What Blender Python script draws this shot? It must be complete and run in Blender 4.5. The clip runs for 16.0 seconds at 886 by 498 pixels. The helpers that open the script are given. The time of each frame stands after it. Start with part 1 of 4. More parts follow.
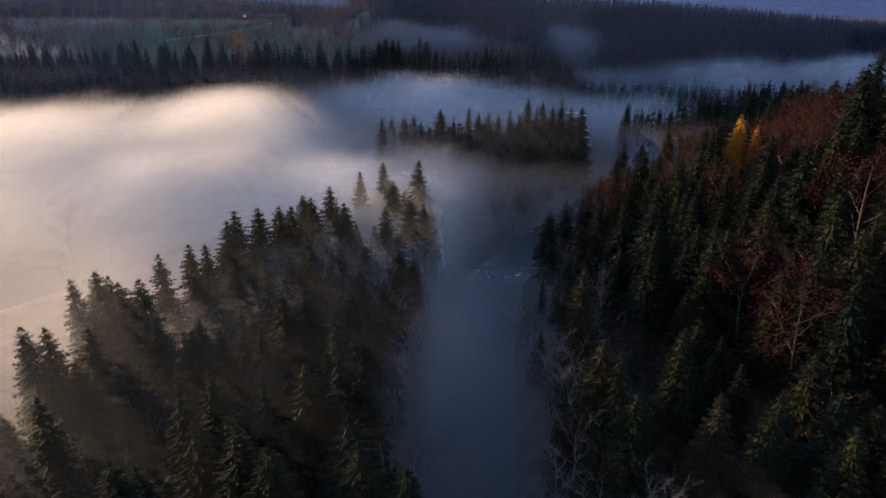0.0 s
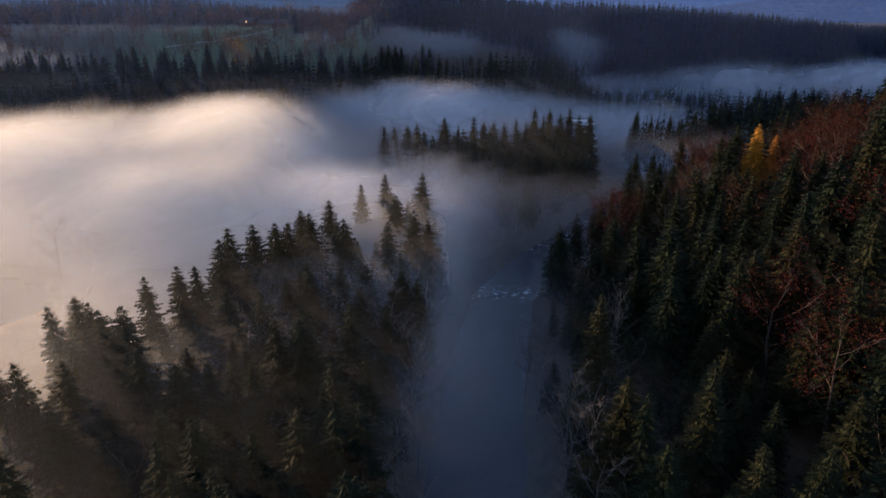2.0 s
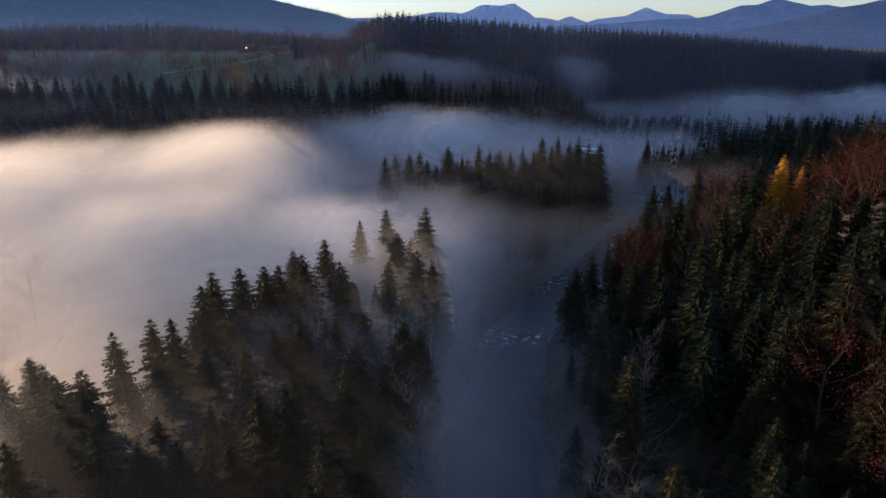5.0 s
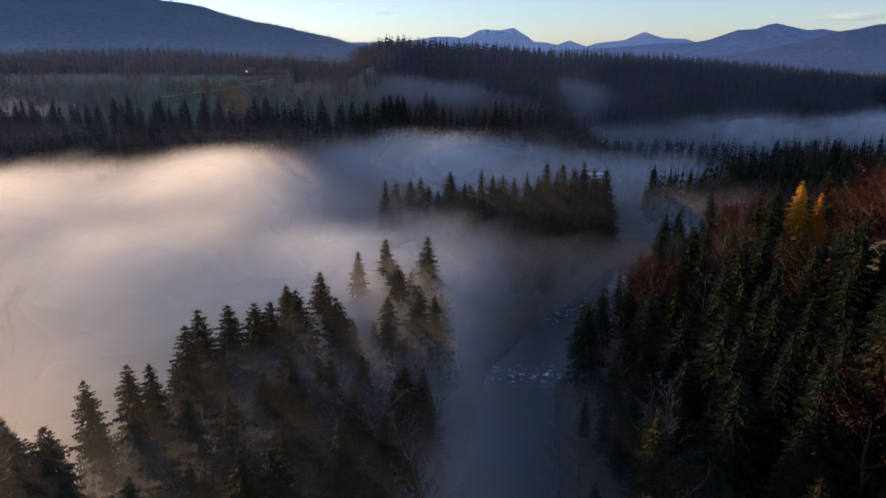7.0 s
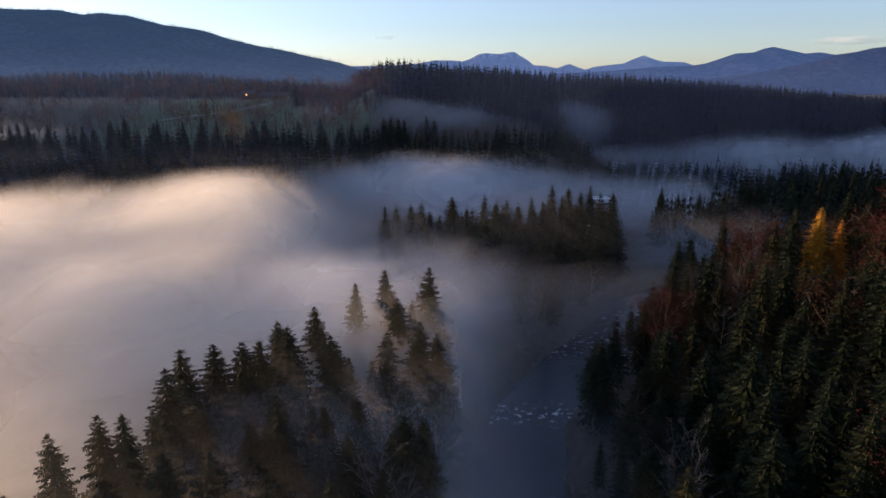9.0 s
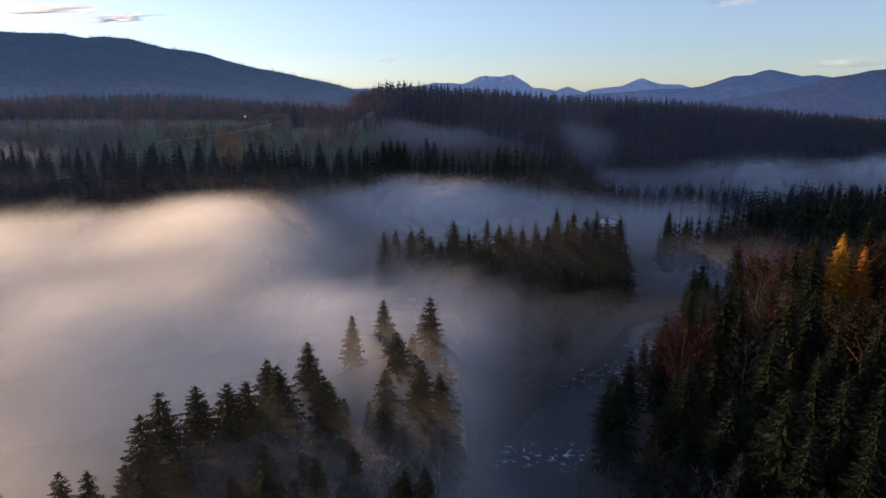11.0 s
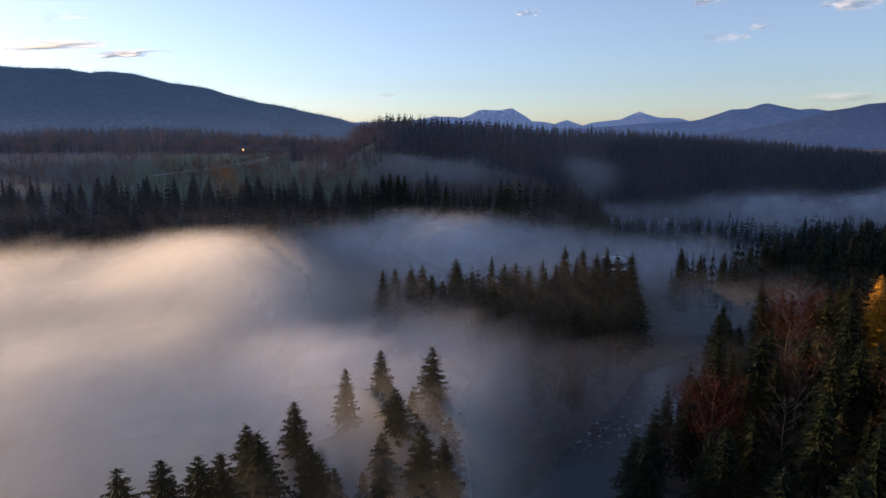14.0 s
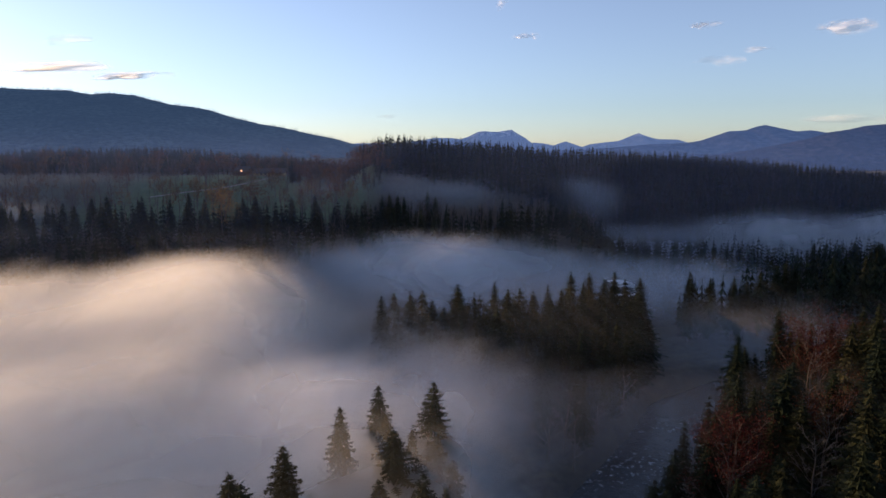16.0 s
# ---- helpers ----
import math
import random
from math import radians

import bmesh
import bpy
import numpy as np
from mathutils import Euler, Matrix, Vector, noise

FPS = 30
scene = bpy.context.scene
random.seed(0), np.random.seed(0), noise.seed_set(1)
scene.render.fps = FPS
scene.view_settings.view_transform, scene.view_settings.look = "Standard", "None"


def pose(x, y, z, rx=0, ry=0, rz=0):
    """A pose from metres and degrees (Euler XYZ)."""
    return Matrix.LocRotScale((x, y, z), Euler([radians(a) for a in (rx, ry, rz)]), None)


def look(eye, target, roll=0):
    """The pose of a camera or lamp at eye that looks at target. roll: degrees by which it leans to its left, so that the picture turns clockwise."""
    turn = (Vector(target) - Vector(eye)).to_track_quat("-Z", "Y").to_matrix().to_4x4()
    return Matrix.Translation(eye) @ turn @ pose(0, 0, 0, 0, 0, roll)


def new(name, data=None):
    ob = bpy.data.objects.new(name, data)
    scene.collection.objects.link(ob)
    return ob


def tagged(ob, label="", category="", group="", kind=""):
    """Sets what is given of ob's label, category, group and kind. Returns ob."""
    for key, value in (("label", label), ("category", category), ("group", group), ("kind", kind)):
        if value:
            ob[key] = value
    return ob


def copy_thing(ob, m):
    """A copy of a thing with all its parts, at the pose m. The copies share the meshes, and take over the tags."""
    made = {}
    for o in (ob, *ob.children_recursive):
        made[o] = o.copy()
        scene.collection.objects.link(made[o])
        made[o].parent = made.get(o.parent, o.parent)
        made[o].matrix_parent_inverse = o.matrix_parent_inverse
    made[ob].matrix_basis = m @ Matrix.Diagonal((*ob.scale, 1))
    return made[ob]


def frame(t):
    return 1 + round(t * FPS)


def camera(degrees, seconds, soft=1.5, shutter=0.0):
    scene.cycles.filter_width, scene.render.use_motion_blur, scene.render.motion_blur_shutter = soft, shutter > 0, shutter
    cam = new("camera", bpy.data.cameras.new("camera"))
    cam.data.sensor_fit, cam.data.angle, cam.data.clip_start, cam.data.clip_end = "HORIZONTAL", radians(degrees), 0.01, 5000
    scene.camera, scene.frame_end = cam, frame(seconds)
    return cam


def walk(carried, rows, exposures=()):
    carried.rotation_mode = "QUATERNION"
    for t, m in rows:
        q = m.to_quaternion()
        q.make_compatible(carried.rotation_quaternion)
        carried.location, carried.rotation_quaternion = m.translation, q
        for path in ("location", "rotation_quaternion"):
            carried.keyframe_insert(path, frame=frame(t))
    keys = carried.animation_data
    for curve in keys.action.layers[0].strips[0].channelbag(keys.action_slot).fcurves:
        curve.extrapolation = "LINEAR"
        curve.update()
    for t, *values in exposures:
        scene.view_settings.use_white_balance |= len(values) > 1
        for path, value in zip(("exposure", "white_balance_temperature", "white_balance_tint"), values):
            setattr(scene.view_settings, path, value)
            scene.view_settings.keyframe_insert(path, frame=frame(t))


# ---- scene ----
import itertools

# Metres; z = 0 is the river's surface; y runs up the valley.
cam = camera(70.0, 16.0)
ROWS = [  # t, x, y, z, yaw, pitch, roll
    (0.0, 0.00, 0.00, 76.00, -0.00, -21.45, -0.16),
    (0.5, -0.14, 2.22, 75.91, 0.07, -21.44, -0.12),
    (1.0, -0.30, 4.48, 75.87, 0.13, -21.34, -0.10),
    (1.5, -0.46, 6.72, 75.83, 0.17, -21.17, -0.08),
    (2.0, -0.63, 8.97, 75.78, 0.22, -20.97, -0.06),
    (2.5, -0.80, 11.21, 75.71, 0.24, -20.75, -0.05),
    (3.0, -0.98, 13.47, 75.65, 0.27, -20.46, -0.04),
    (3.5, -1.17, 15.72, 75.57, 0.28, -20.13, -0.03),
    (4.0, -1.35, 18.02, 75.53, 0.30, -19.74, -0.04),
    (6.5, -2.25, 29.20, 75.11, 0.32, -17.38, -0.04),
    (7.0, -2.38, 31.44, 75.02, 0.34, -16.88, -0.01),
    (7.5, -2.48, 33.61, 74.92, 0.35, -16.41, 0.02),
    (8.0, -2.59, 35.76, 74.85, 0.37, -15.90, 0.06),
    (8.5, -2.70, 37.89, 74.78, 0.37, -15.42, 0.07),
    (9.0, -2.83, 40.06, 74.73, 0.37, -14.92, 0.06),
    (11.5, -3.64, 51.06, 74.18, 0.33, -12.53, 0.07),
    (12.0, -3.75, 53.23, 74.08, 0.34, -12.03, 0.08),
    (12.5, -3.87, 55.39, 74.02, 0.33, -11.55, 0.10),
    (13.0, -4.01, 57.52, 73.99, 0.34, -11.07, 0.11),
    (13.5, -4.15, 59.61, 73.98, 0.33, -10.60, 0.12),
    (14.0, -4.30, 61.69, 74.00, 0.32, -10.12, 0.11),
    (14.5, -4.46, 63.74, 74.02, 0.31, -9.67, 0.12),
    (15.0, -4.60, 65.80, 74.03, 0.30, -9.20, 0.12),
    (15.5, -4.74, 67.82, 74.02, 0.28, -8.73, 0.11),
    (16.0, -4.88, 69.80, 74.00, 0.27, -8.25, 0.07),
]
walk(cam, [(t, pose(x, y, z, 90 + pitch, roll, yaw)) for t, x, y, z, yaw, pitch, roll in ROWS],
     exposures=[(0.0, 1.02, 5820, 21), (4.0, 0.98, 5850, 21), (9.0, 0.84, 6100, 24), (16.0, 0.79, 6150, 23)])

# ---------------------------------------------------------------- light
SUN_ELEVATION, SUN_LEFT = radians(4.9), radians(62.0)   # the sun stands low, left of the valley's line
to_sun = Vector((-math.sin(SUN_LEFT) * math.cos(SUN_ELEVATION), math.cos(SUN_LEFT) * math.cos(SUN_ELEVATION), math.sin(SUN_ELEVATION)))
world = bpy.data.worlds.new("morning_sky")
scene.world = world
world.use_nodes = True
wt = world.node_tree
sky = wt.nodes.new("ShaderNodeTexSky")
sky.sky_type, sky.sun_disc = "NISHITA", False
sky.sun_elevation, sky.sun_rotation = SUN_ELEVATION, -SUN_LEFT
sky.altitude, sky.air_density, sky.dust_density, sky.ozone_density = 700, 0.95, 0.6, 2.8
wt.nodes["Background"].inputs["Strength"].default_value = 0.15
sky_tone = wt.nodes.new("ShaderNodeHueSaturation")   # paler, brighter sky colour stands in for a thin high veil
sky_tone.inputs["Saturation"].default_value, sky_tone.inputs["Value"].default_value = 0.72, 1.2
wt.links.new(sky.outputs["Color"], sky_tone.inputs["Color"])
wt.links.new(sky_tone.outputs["Color"], wt.nodes["Background"].inputs["Color"])
sun = new("sun", bpy.data.lights.new("sun", "SUN"))
sun.data.energy, sun.data.angle, sun.data.color = 4.6, radians(0.8), (1.0, 0.69, 0.36)
sun.matrix_world = look(to_sun * 100, (0, 0, 0))
scene.cycles.transparent_max_bounces = 128


# ---------------------------------------------------------------- materials
def material(name):
    mat = bpy.data.materials.new(name)
    mat.use_nodes = True
    nt = mat.node_tree
    return mat, nt, nt.nodes["Principled BSDF"]


def node(nt, kind, **values):
    n = nt.nodes.new(kind)
    for key, value in values.items():
        n.inputs[key].default_value = value
    return n


def noise_tex(nt, scale, detail=4.0, rough=0.55):
    geo = nt.nodes.new("ShaderNodeNewGeometry")
    tex = node(nt, "ShaderNodeTexNoise", Scale=scale, Detail=detail, Roughness=rough)
    nt.links.new(geo.outputs["Position"], tex.inputs["Vector"])
    return tex.outputs["Fac"]


def ramp(nt, fac, stops):
    r = nt.nodes.new("ShaderNodeValToRGB")
    while len(r.color_ramp.elements) < len(stops):
        r.color_ramp.elements.new(0.5)
    for e, (p, c) in zip(r.color_ramp.elements, stops):
        e.position, e.color = p, (*c, 1)
    nt.links.new(fac, r.inputs["Fac"])
    return r.outputs["Color"]


def mix_rgb(nt, kind, fac, a, b):
    m = nt.nodes.new("ShaderNodeMix")
    m.data_type, m.blend_type = "RGBA", kind
    for sock, value in ((m.inputs[0], fac), (m.inputs[6], a), (m.inputs[7], b)):
        if isinstance(value, (int, float)):
            sock.default_value = value
        elif isinstance(value, tuple):
            sock.default_value = (*value, 1)
        else:
            nt.links.new(value, sock)
    return m.outputs[2]


def bump(nt, bsdf, height, strength, distance):
    b = node(nt, "ShaderNodeBump", Strength=strength, Distance=distance)
    nt.links.new(height, b.inputs["Height"])
    nt.links.new(b.outputs["Normal"], bsdf.inputs["Normal"])


def foliage(name, dark, mid, light, rough=0.75, translucent=0.0):
    """Leaves or needles: one tint per tree (object random and the tint attribute), one per branch, and a fine mottle."""
    mat, nt, bsdf = material(name)
    info, geo = nt.nodes.new("ShaderNodeObjectInfo"), nt.nodes.new("ShaderNodeNewGeometry")
    att = nt.nodes.new("ShaderNodeAttribute")
    att.attribute_name = "tint"
    add = nt.nodes.new("ShaderNodeMath")
    add.operation = "ADD"
    nt.links.new(info.outputs["Random"], add.inputs[0])
    nt.links.new(att.outputs["Fac"], add.inputs[1])
    fr = nt.nodes.new("ShaderNodeMath")
    fr.operation = "FRACT"
    nt.links.new(add.outputs[0], fr.inputs[0])
    tree = ramp(nt, fr.outputs[0], [(0.0, dark), (0.5, mid), (1.0, light)])
    branch = ramp(nt, geo.outputs["Random Per Island"], [(0.0, (0.6, 0.6, 0.6)), (1.0, (1.35, 1.3, 1.2))])
    c = mix_rgb(nt, "MULTIPLY", 1.0, tree, branch)
    mottle = ramp(nt, noise_tex(nt, 2.2, 3), [(0.3, (0.6, 0.6, 0.6)), (0.7, (1.3, 1.3, 1.3))])
    c = mix_rgb(nt, "MULTIPLY", 1.0, c, mottle)
    nt.links.new(c, bsdf.inputs["Base Color"])
    bsdf.inputs["Roughness"].default_value = rough
    bsdf.inputs["Specular IOR Level"].default_value = 0.06
    return mat


# needles darker than life: the crowns' fine self-shadowing is in the colour
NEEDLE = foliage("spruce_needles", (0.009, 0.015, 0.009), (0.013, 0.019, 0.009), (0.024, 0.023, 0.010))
LARCH = foliage("larch_needles", (0.42, 0.20, 0.02), (0.50, 0.25, 0.03), (0.45, 0.18, 0.03))
BEECH = foliage("beech_leaves", (0.042, 0.008, 0.007), (0.055, 0.012, 0.009), (0.055, 0.022, 0.011))
RUSSET = foliage("russet_leaves", (0.08, 0.030, 0.014), (0.12, 0.045, 0.018), (0.15, 0.075, 0.022))
GOLDEN = foliage("golden_leaves", (0.30, 0.17, 0.03), (0.36, 0.21, 0.04), (0.33, 0.16, 0.03))


def bark_material(name, dark, light):
    mat, nt, bsdf = material(name)
    c = ramp(nt, noise_tex(nt, 3.0, 5), [(0.3, dark), (0.7, light)])
    nt.links.new(c, bsdf.inputs["Base Color"])
    bsdf.inputs["Roughness"].default_value = 0.9
    bump(nt, bsdf, noise_tex(nt, 9.0, 3), 0.4, 0.05)
    return mat


BARK = bark_material("spruce_bark", (0.035, 0.026, 0.020), (0.075, 0.055, 0.042))
PALE_BARK = bark_material("ash_bark", (0.05, 0.045, 0.04), (0.115, 0.10, 0.09))
TWIG = bark_material("bare_twigs", (0.055, 0.038, 0.030), (0.10, 0.07, 0.055))


def ground_material():
    """Forest floor, with rotten snow between the trees, meadow grass and the tan shore by attributes."""
    mat, nt, bsdf = material("valley_ground")
    floor = ramp(nt, noise_tex(nt, 0.35, 6), [(0.3, (0.022, 0.018, 0.013)), (0.5, (0.045, 0.034, 0.022)), (0.75, (0.075, 0.055, 0.033))])
    snow = ramp(nt, noise_tex(nt, 0.16, 7, 0.65), [(0.62, (0, 0, 0)), (0.68, (1, 1, 1))])
    where = nt.nodes.new("ShaderNodeAttribute")
    where.attribute_name = "snow"
    snow = mix_rgb(nt, "MULTIPLY", 1.0, snow, where.outputs["Color"])
    frost = mix_rgb(nt, "MIX", snow, floor, (0.42, 0.44, 0.50))
    grass = ramp(nt, noise_tex(nt, 0.09, 6), [(0.3, (0.055, 0.085, 0.03)), (0.6, (0.085, 0.12, 0.045)), (0.8, (0.12, 0.12, 0.055))])
    shore = ramp(nt, noise_tex(nt, 0.25, 6), [(0.3, (0.16, 0.10, 0.06)), (0.7, (0.30, 0.21, 0.13))])
    c = frost
    for name, other in (("meadow", grass), ("shore", shore)):
        att = nt.nodes.new("ShaderNodeAttribute")
        att.attribute_name = name
        c = mix_rgb(nt, "MIX", att.outputs["Fac"], c, other)
    nt.links.new(c, bsdf.inputs["Base Color"])
    bsdf.inputs["Roughness"].default_value = 0.95
    bump(nt, bsdf, noise_tex(nt, 0.6, 8, 0.65), 0.7, 0.6)
    return mat


def water_material(name, colour, foam, wave):
    mat, nt, bsdf = material(name)
    c = colour
    if foam:
        att = nt.nodes.new("ShaderNodeAttribute")
        att.attribute_name = "foam"
        streak = ramp(nt, noise_tex(nt, 0.55, 6, 0.7), [(0.55, (0, 0, 0)), (0.66, (1, 1, 1))])
        white = mix_rgb(nt, "MULTIPLY", 1.0, streak, att.outputs["Color"])
        c = mix_rgb(nt, "MIX", white, colour, (0.62, 0.66, 0.72))
        nt.links.new(c, bsdf.inputs["Base Color"])
        r = mix_rgb(nt, "MIX", white, (0.12, 0.12, 0.12), (0.8, 0.8, 0.8))
        nt.links.new(r, bsdf.inputs["Roughness"])
    else:
        bsdf.inputs["Base Color"].default_value = (*colour, 1)
        bsdf.inputs["Roughness"].default_value = 0.06
    bsdf.inputs["IOR"].default_value = 1.33
    bsdf.inputs["Specular IOR Level"].default_value = 0.3 if foam else 0.5
    bump(nt, bsdf, noise_tex(nt, 0.9, 4), wave, 0.25)
    return mat


def mist_material(name, colour, through_light=0.68):
    """Fog droplets: pale scatter, as thick as the droplets attribute gives; more light goes on through it than comes back."""
    mat, nt, bsdf = material(name)
    nt.nodes.remove(bsdf)
    out = nt.nodes["Material Output"]
    att = nt.nodes.new("ShaderNodeAttribute")
    att.attribute_name = "droplets"
    front = node(nt, "ShaderNodeBsdfDiffuse", Color=(*colour, 1))
    back = node(nt, "ShaderNodeBsdfTranslucent", Color=(*colour, 1))
    clear = nt.nodes.new("ShaderNodeBsdfTransparent")
    scatter, veil = nt.nodes.new("ShaderNodeMixShader"), nt.nodes.new("ShaderNodeMixShader")
    scatter.inputs[0].default_value = through_light
    for k, lobe in enumerate((front, back)):
        nt.links.new(lobe.outputs[0], scatter.inputs[k + 1])
    nt.links.new(att.outputs["Fac"], veil.inputs[0])
    nt.links.new(clear.outputs[0], veil.inputs[1])
    nt.links.new(scatter.outputs[0], veil.inputs[2])
    nt.links.new(veil.outputs[0], out.inputs["Surface"])
    return mat


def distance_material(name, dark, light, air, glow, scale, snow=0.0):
    """A far backdrop: dark wooded slopes, whose blue glow paints kilometres of air."""
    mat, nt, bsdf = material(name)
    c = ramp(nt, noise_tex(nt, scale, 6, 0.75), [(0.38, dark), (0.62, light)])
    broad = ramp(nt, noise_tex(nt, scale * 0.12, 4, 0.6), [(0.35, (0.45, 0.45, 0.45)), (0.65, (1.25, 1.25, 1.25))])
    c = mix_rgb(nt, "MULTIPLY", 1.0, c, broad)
    if snow:
        geo, sep = nt.nodes.new("ShaderNodeNewGeometry"), nt.nodes.new("ShaderNodeSeparateXYZ")
        nt.links.new(geo.outputs["Position"], sep.inputs[0])
        high = nt.nodes.new("ShaderNodeMapRange")
        for k, value in ((1, snow), (2, snow + 45.0), (3, 0.0), (4, 1.0)):
            high.inputs[k].default_value = value
        nt.links.new(sep.outputs["Z"], high.inputs[0])
        patches = ramp(nt, noise_tex(nt, 0.03, 6, 0.7), [(0.50, (0, 0, 0)), (0.60, (0.6, 0.6, 0.6))])
        c = mix_rgb(nt, "MIX", mix_rgb(nt, "MULTIPLY", 1.0, patches, high.outputs[0]), c, (0.45, 0.46, 0.5))
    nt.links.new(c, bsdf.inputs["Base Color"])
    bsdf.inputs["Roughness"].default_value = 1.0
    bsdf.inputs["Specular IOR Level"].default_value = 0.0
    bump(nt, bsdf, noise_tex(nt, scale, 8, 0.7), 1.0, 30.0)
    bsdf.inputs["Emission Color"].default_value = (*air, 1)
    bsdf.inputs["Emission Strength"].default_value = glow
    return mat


GROUND = ground_material()
RIVER = water_material("river_water", (0.012, 0.02, 0.028), True, 0.5)
LAKE = water_material("lake_water", (0.02, 0.03, 0.035), False, 0.06)
# two tints of one fog: warm sunlight and blue shade put into the colour
SUN_MIST = mist_material("valley_sun_mist", (0.95, 0.92, 0.87))
SHADE_MIST = mist_material("river_shade_mist", (0.86, 0.90, 0.97))
# sheets standing in for aerial haze, their blue put into the colour
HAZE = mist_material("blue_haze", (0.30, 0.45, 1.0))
CLOUD = mist_material("cloud_vapour", (0.97, 0.97, 0.97), 0.7)


# ---------------------------------------------------------------- the land
def smooth(a, b, v):
    t = np.clip((v - a) / (b - a), 0, 1)
    return t * t * (3 - 2 * t)


def value_noise(X, Y, seed=0):
    """Smooth lattice noise, -1 to 1, for whole arrays."""
    xi, yi = np.floor(X).astype(np.int64), np.floor(Y).astype(np.int64)
    fx, fy = X - xi, Y - yi
    fx, fy = fx * fx * (3 - 2 * fx), fy * fy * (3 - 2 * fy)

    def corner(i, j):
        h = np.sin(i * 127.1 + j * 311.7 + seed * 74.7) * 43758.5453
        return (h - np.floor(h)) * 2 - 1
    a, b, c, d = corner(xi, yi), corner(xi + 1, yi), corner(xi, yi + 1), corner(xi + 1, yi + 1)
    return (a * (1 - fx) + b * fx) * (1 - fy) + (c * (1 - fx) + d * fx) * fy


def fbm(X, Y, size, octaves=4, seed=0):
    total, amp = 0 * X, 1.0
    for k in range(octaves):
        total = total + amp * value_noise(X / size * 2 ** k, Y / size * 2 ** k, seed + k)
        amp *= 0.5
    return total


def billow(X, Y, Z, size, octaves=3, seed=0):
    """Smooth noise in space, about -1 to 1; flatter than wide, as fog drifts."""
    total, amp, norm = 0 * X, 1.0, 0.0
    for k in range(octaves):
        q = 2.0 ** k / size
        P = [X * q, Y * q, Z * q * 1.6]
        I = [np.floor(p).astype(np.int64) for p in P]
        f = [p - i for p, i in zip(P, I)]
        f = [t * t * (3 - 2 * t) for t in f]
        value = 0 * X
        for dx, dy, dz in itertools.product((0, 1), repeat=3):
            h = np.sin((I[0] + dx) * 127.1 + (I[1] + dy) * 311.7 + (I[2] + dz) * 191.3 + (seed + k) * 74.7) * 43758.5453
            w = (f[0] if dx else 1 - f[0]) * (f[1] if dy else 1 - f[1]) * (f[2] if dz else 1 - f[2])
            value = value + w * ((h - np.floor(h)) * 2 - 1)
        total, norm, amp = total + amp * value, norm + amp, amp * 0.55
    return total / norm * 1.6


COURSE = np.array([(2, -300), (2, 40), (4, 83), (7, 121), (16, 171), (31, 197), (50, 224), (63, 247), (88, 265),
                   (130, 276), (200, 281), (330, 300), (500, 330), (900, 350)], float)


def river_distance(X, Y):
    d = np.full(np.shape(X), 1e9)
    for a, b in zip(COURSE[:-1], COURSE[1:]):
        v = b - a
        t = np.clip(((X - a[0]) * v[0] + (Y - a[1]) * v[1]) / (v @ v), 0, 1)
        d = np.minimum(d, np.hypot(X - a[0] - t * v[0], Y - a[1] - t * v[1]))
    return d


def lake_shape(X, Y):
    """Below 1 in the lake, with the spit cut out of it."""
    r = np.hypot((X + 192) / 95, (Y - 214) / 108) + 0.05 * fbm(X, Y, 40, 3, 5)
    spit = np.hypot((X + 122) / 17, (Y - 180 + 0.35 * (X + 122)) / 4.5)
    return np.where(spit < 1, 1.1, r)


def rough_ground(X, Y):
    z = 3.2 + 58 * np.exp(-((X - 140) / 55) ** 2 - ((Y - 130) / 85) ** 2) + 30 * smooth(120, 200, X) * smooth(330, 200, Y)
    west = smooth(112, 66, X)
    z = z + 24.5 * smooth(350, 428, Y) * west + 30 * smooth(460, 650, Y) * west * smooth(-40, -150, X)
    height = np.interp(X, [-140, -80, -56, 110, 247, 465, 800], [34, 67, 72, 61, 55, 36, 27])
    crest = np.interp(X, [-80, -56, 110, 247, 465], [645, 660, 690, 733, 760])
    up = smooth(np.interp(X, [60, 120], [500, 545]), crest, Y) * smooth(-150, -60, X)
    z = np.maximum(z, z * (1 - up) + height * up)
    back = np.interp(X, [-900, -360, -250, -140, 0], [60, 72, 62, 50, 45])
    ub = smooth(700, 900, Y) * smooth(-20, -150, X)
    z = z * (1 - ub) + back * ub
    return z + 8 * np.exp(-((X - 205) / 60) ** 2 - ((Y - 330) / 50) ** 2)


def ground(X, Y):
    X, Y = np.asarray(X, float), np.asarray(Y, float)
    z = rough_ground(X, Y) + 0.7 * fbm(X, Y, 30, 3, 2)
    d = river_distance(X, Y)
    z = z + (-1.2 - z) * (1 - smooth(6.5, 13, d))
    return z + (0.6 - z) * (1 - smooth(0.97, 1.12, lake_shape(X, Y)))


def mesh_object(name, verts, faces, mat, attrs=(), smooth_shade=False):
    """faces: an array, one row a face, all of one length."""
    me = bpy.data.meshes.new(name)
    faces = np.asarray(faces, np.int32)
    n, k = faces.shape
    me.vertices.add(len(verts))
    me.vertices.foreach_set("co", np.asarray(verts, np.float32).ravel())
    me.loops.add(n * k)
    me.loops.foreach_set("vertex_index", faces.ravel())
    me.polygons.add(n)
    me.polygons.foreach_set("loop_start", np.arange(0, n * k, k, dtype=np.int32))
    me.polygons.foreach_set("use_smooth", np.full(n, smooth_shade))
    for key, values in attrs:
        a = me.attributes.new(key, "FLOAT", "POINT")
        a.data.foreach_set("value", np.asarray(values, np.float32).ravel())
    me.update(calc_edges=True)
    me.validate()
    me.materials.append(mat)
    return new(name, me)


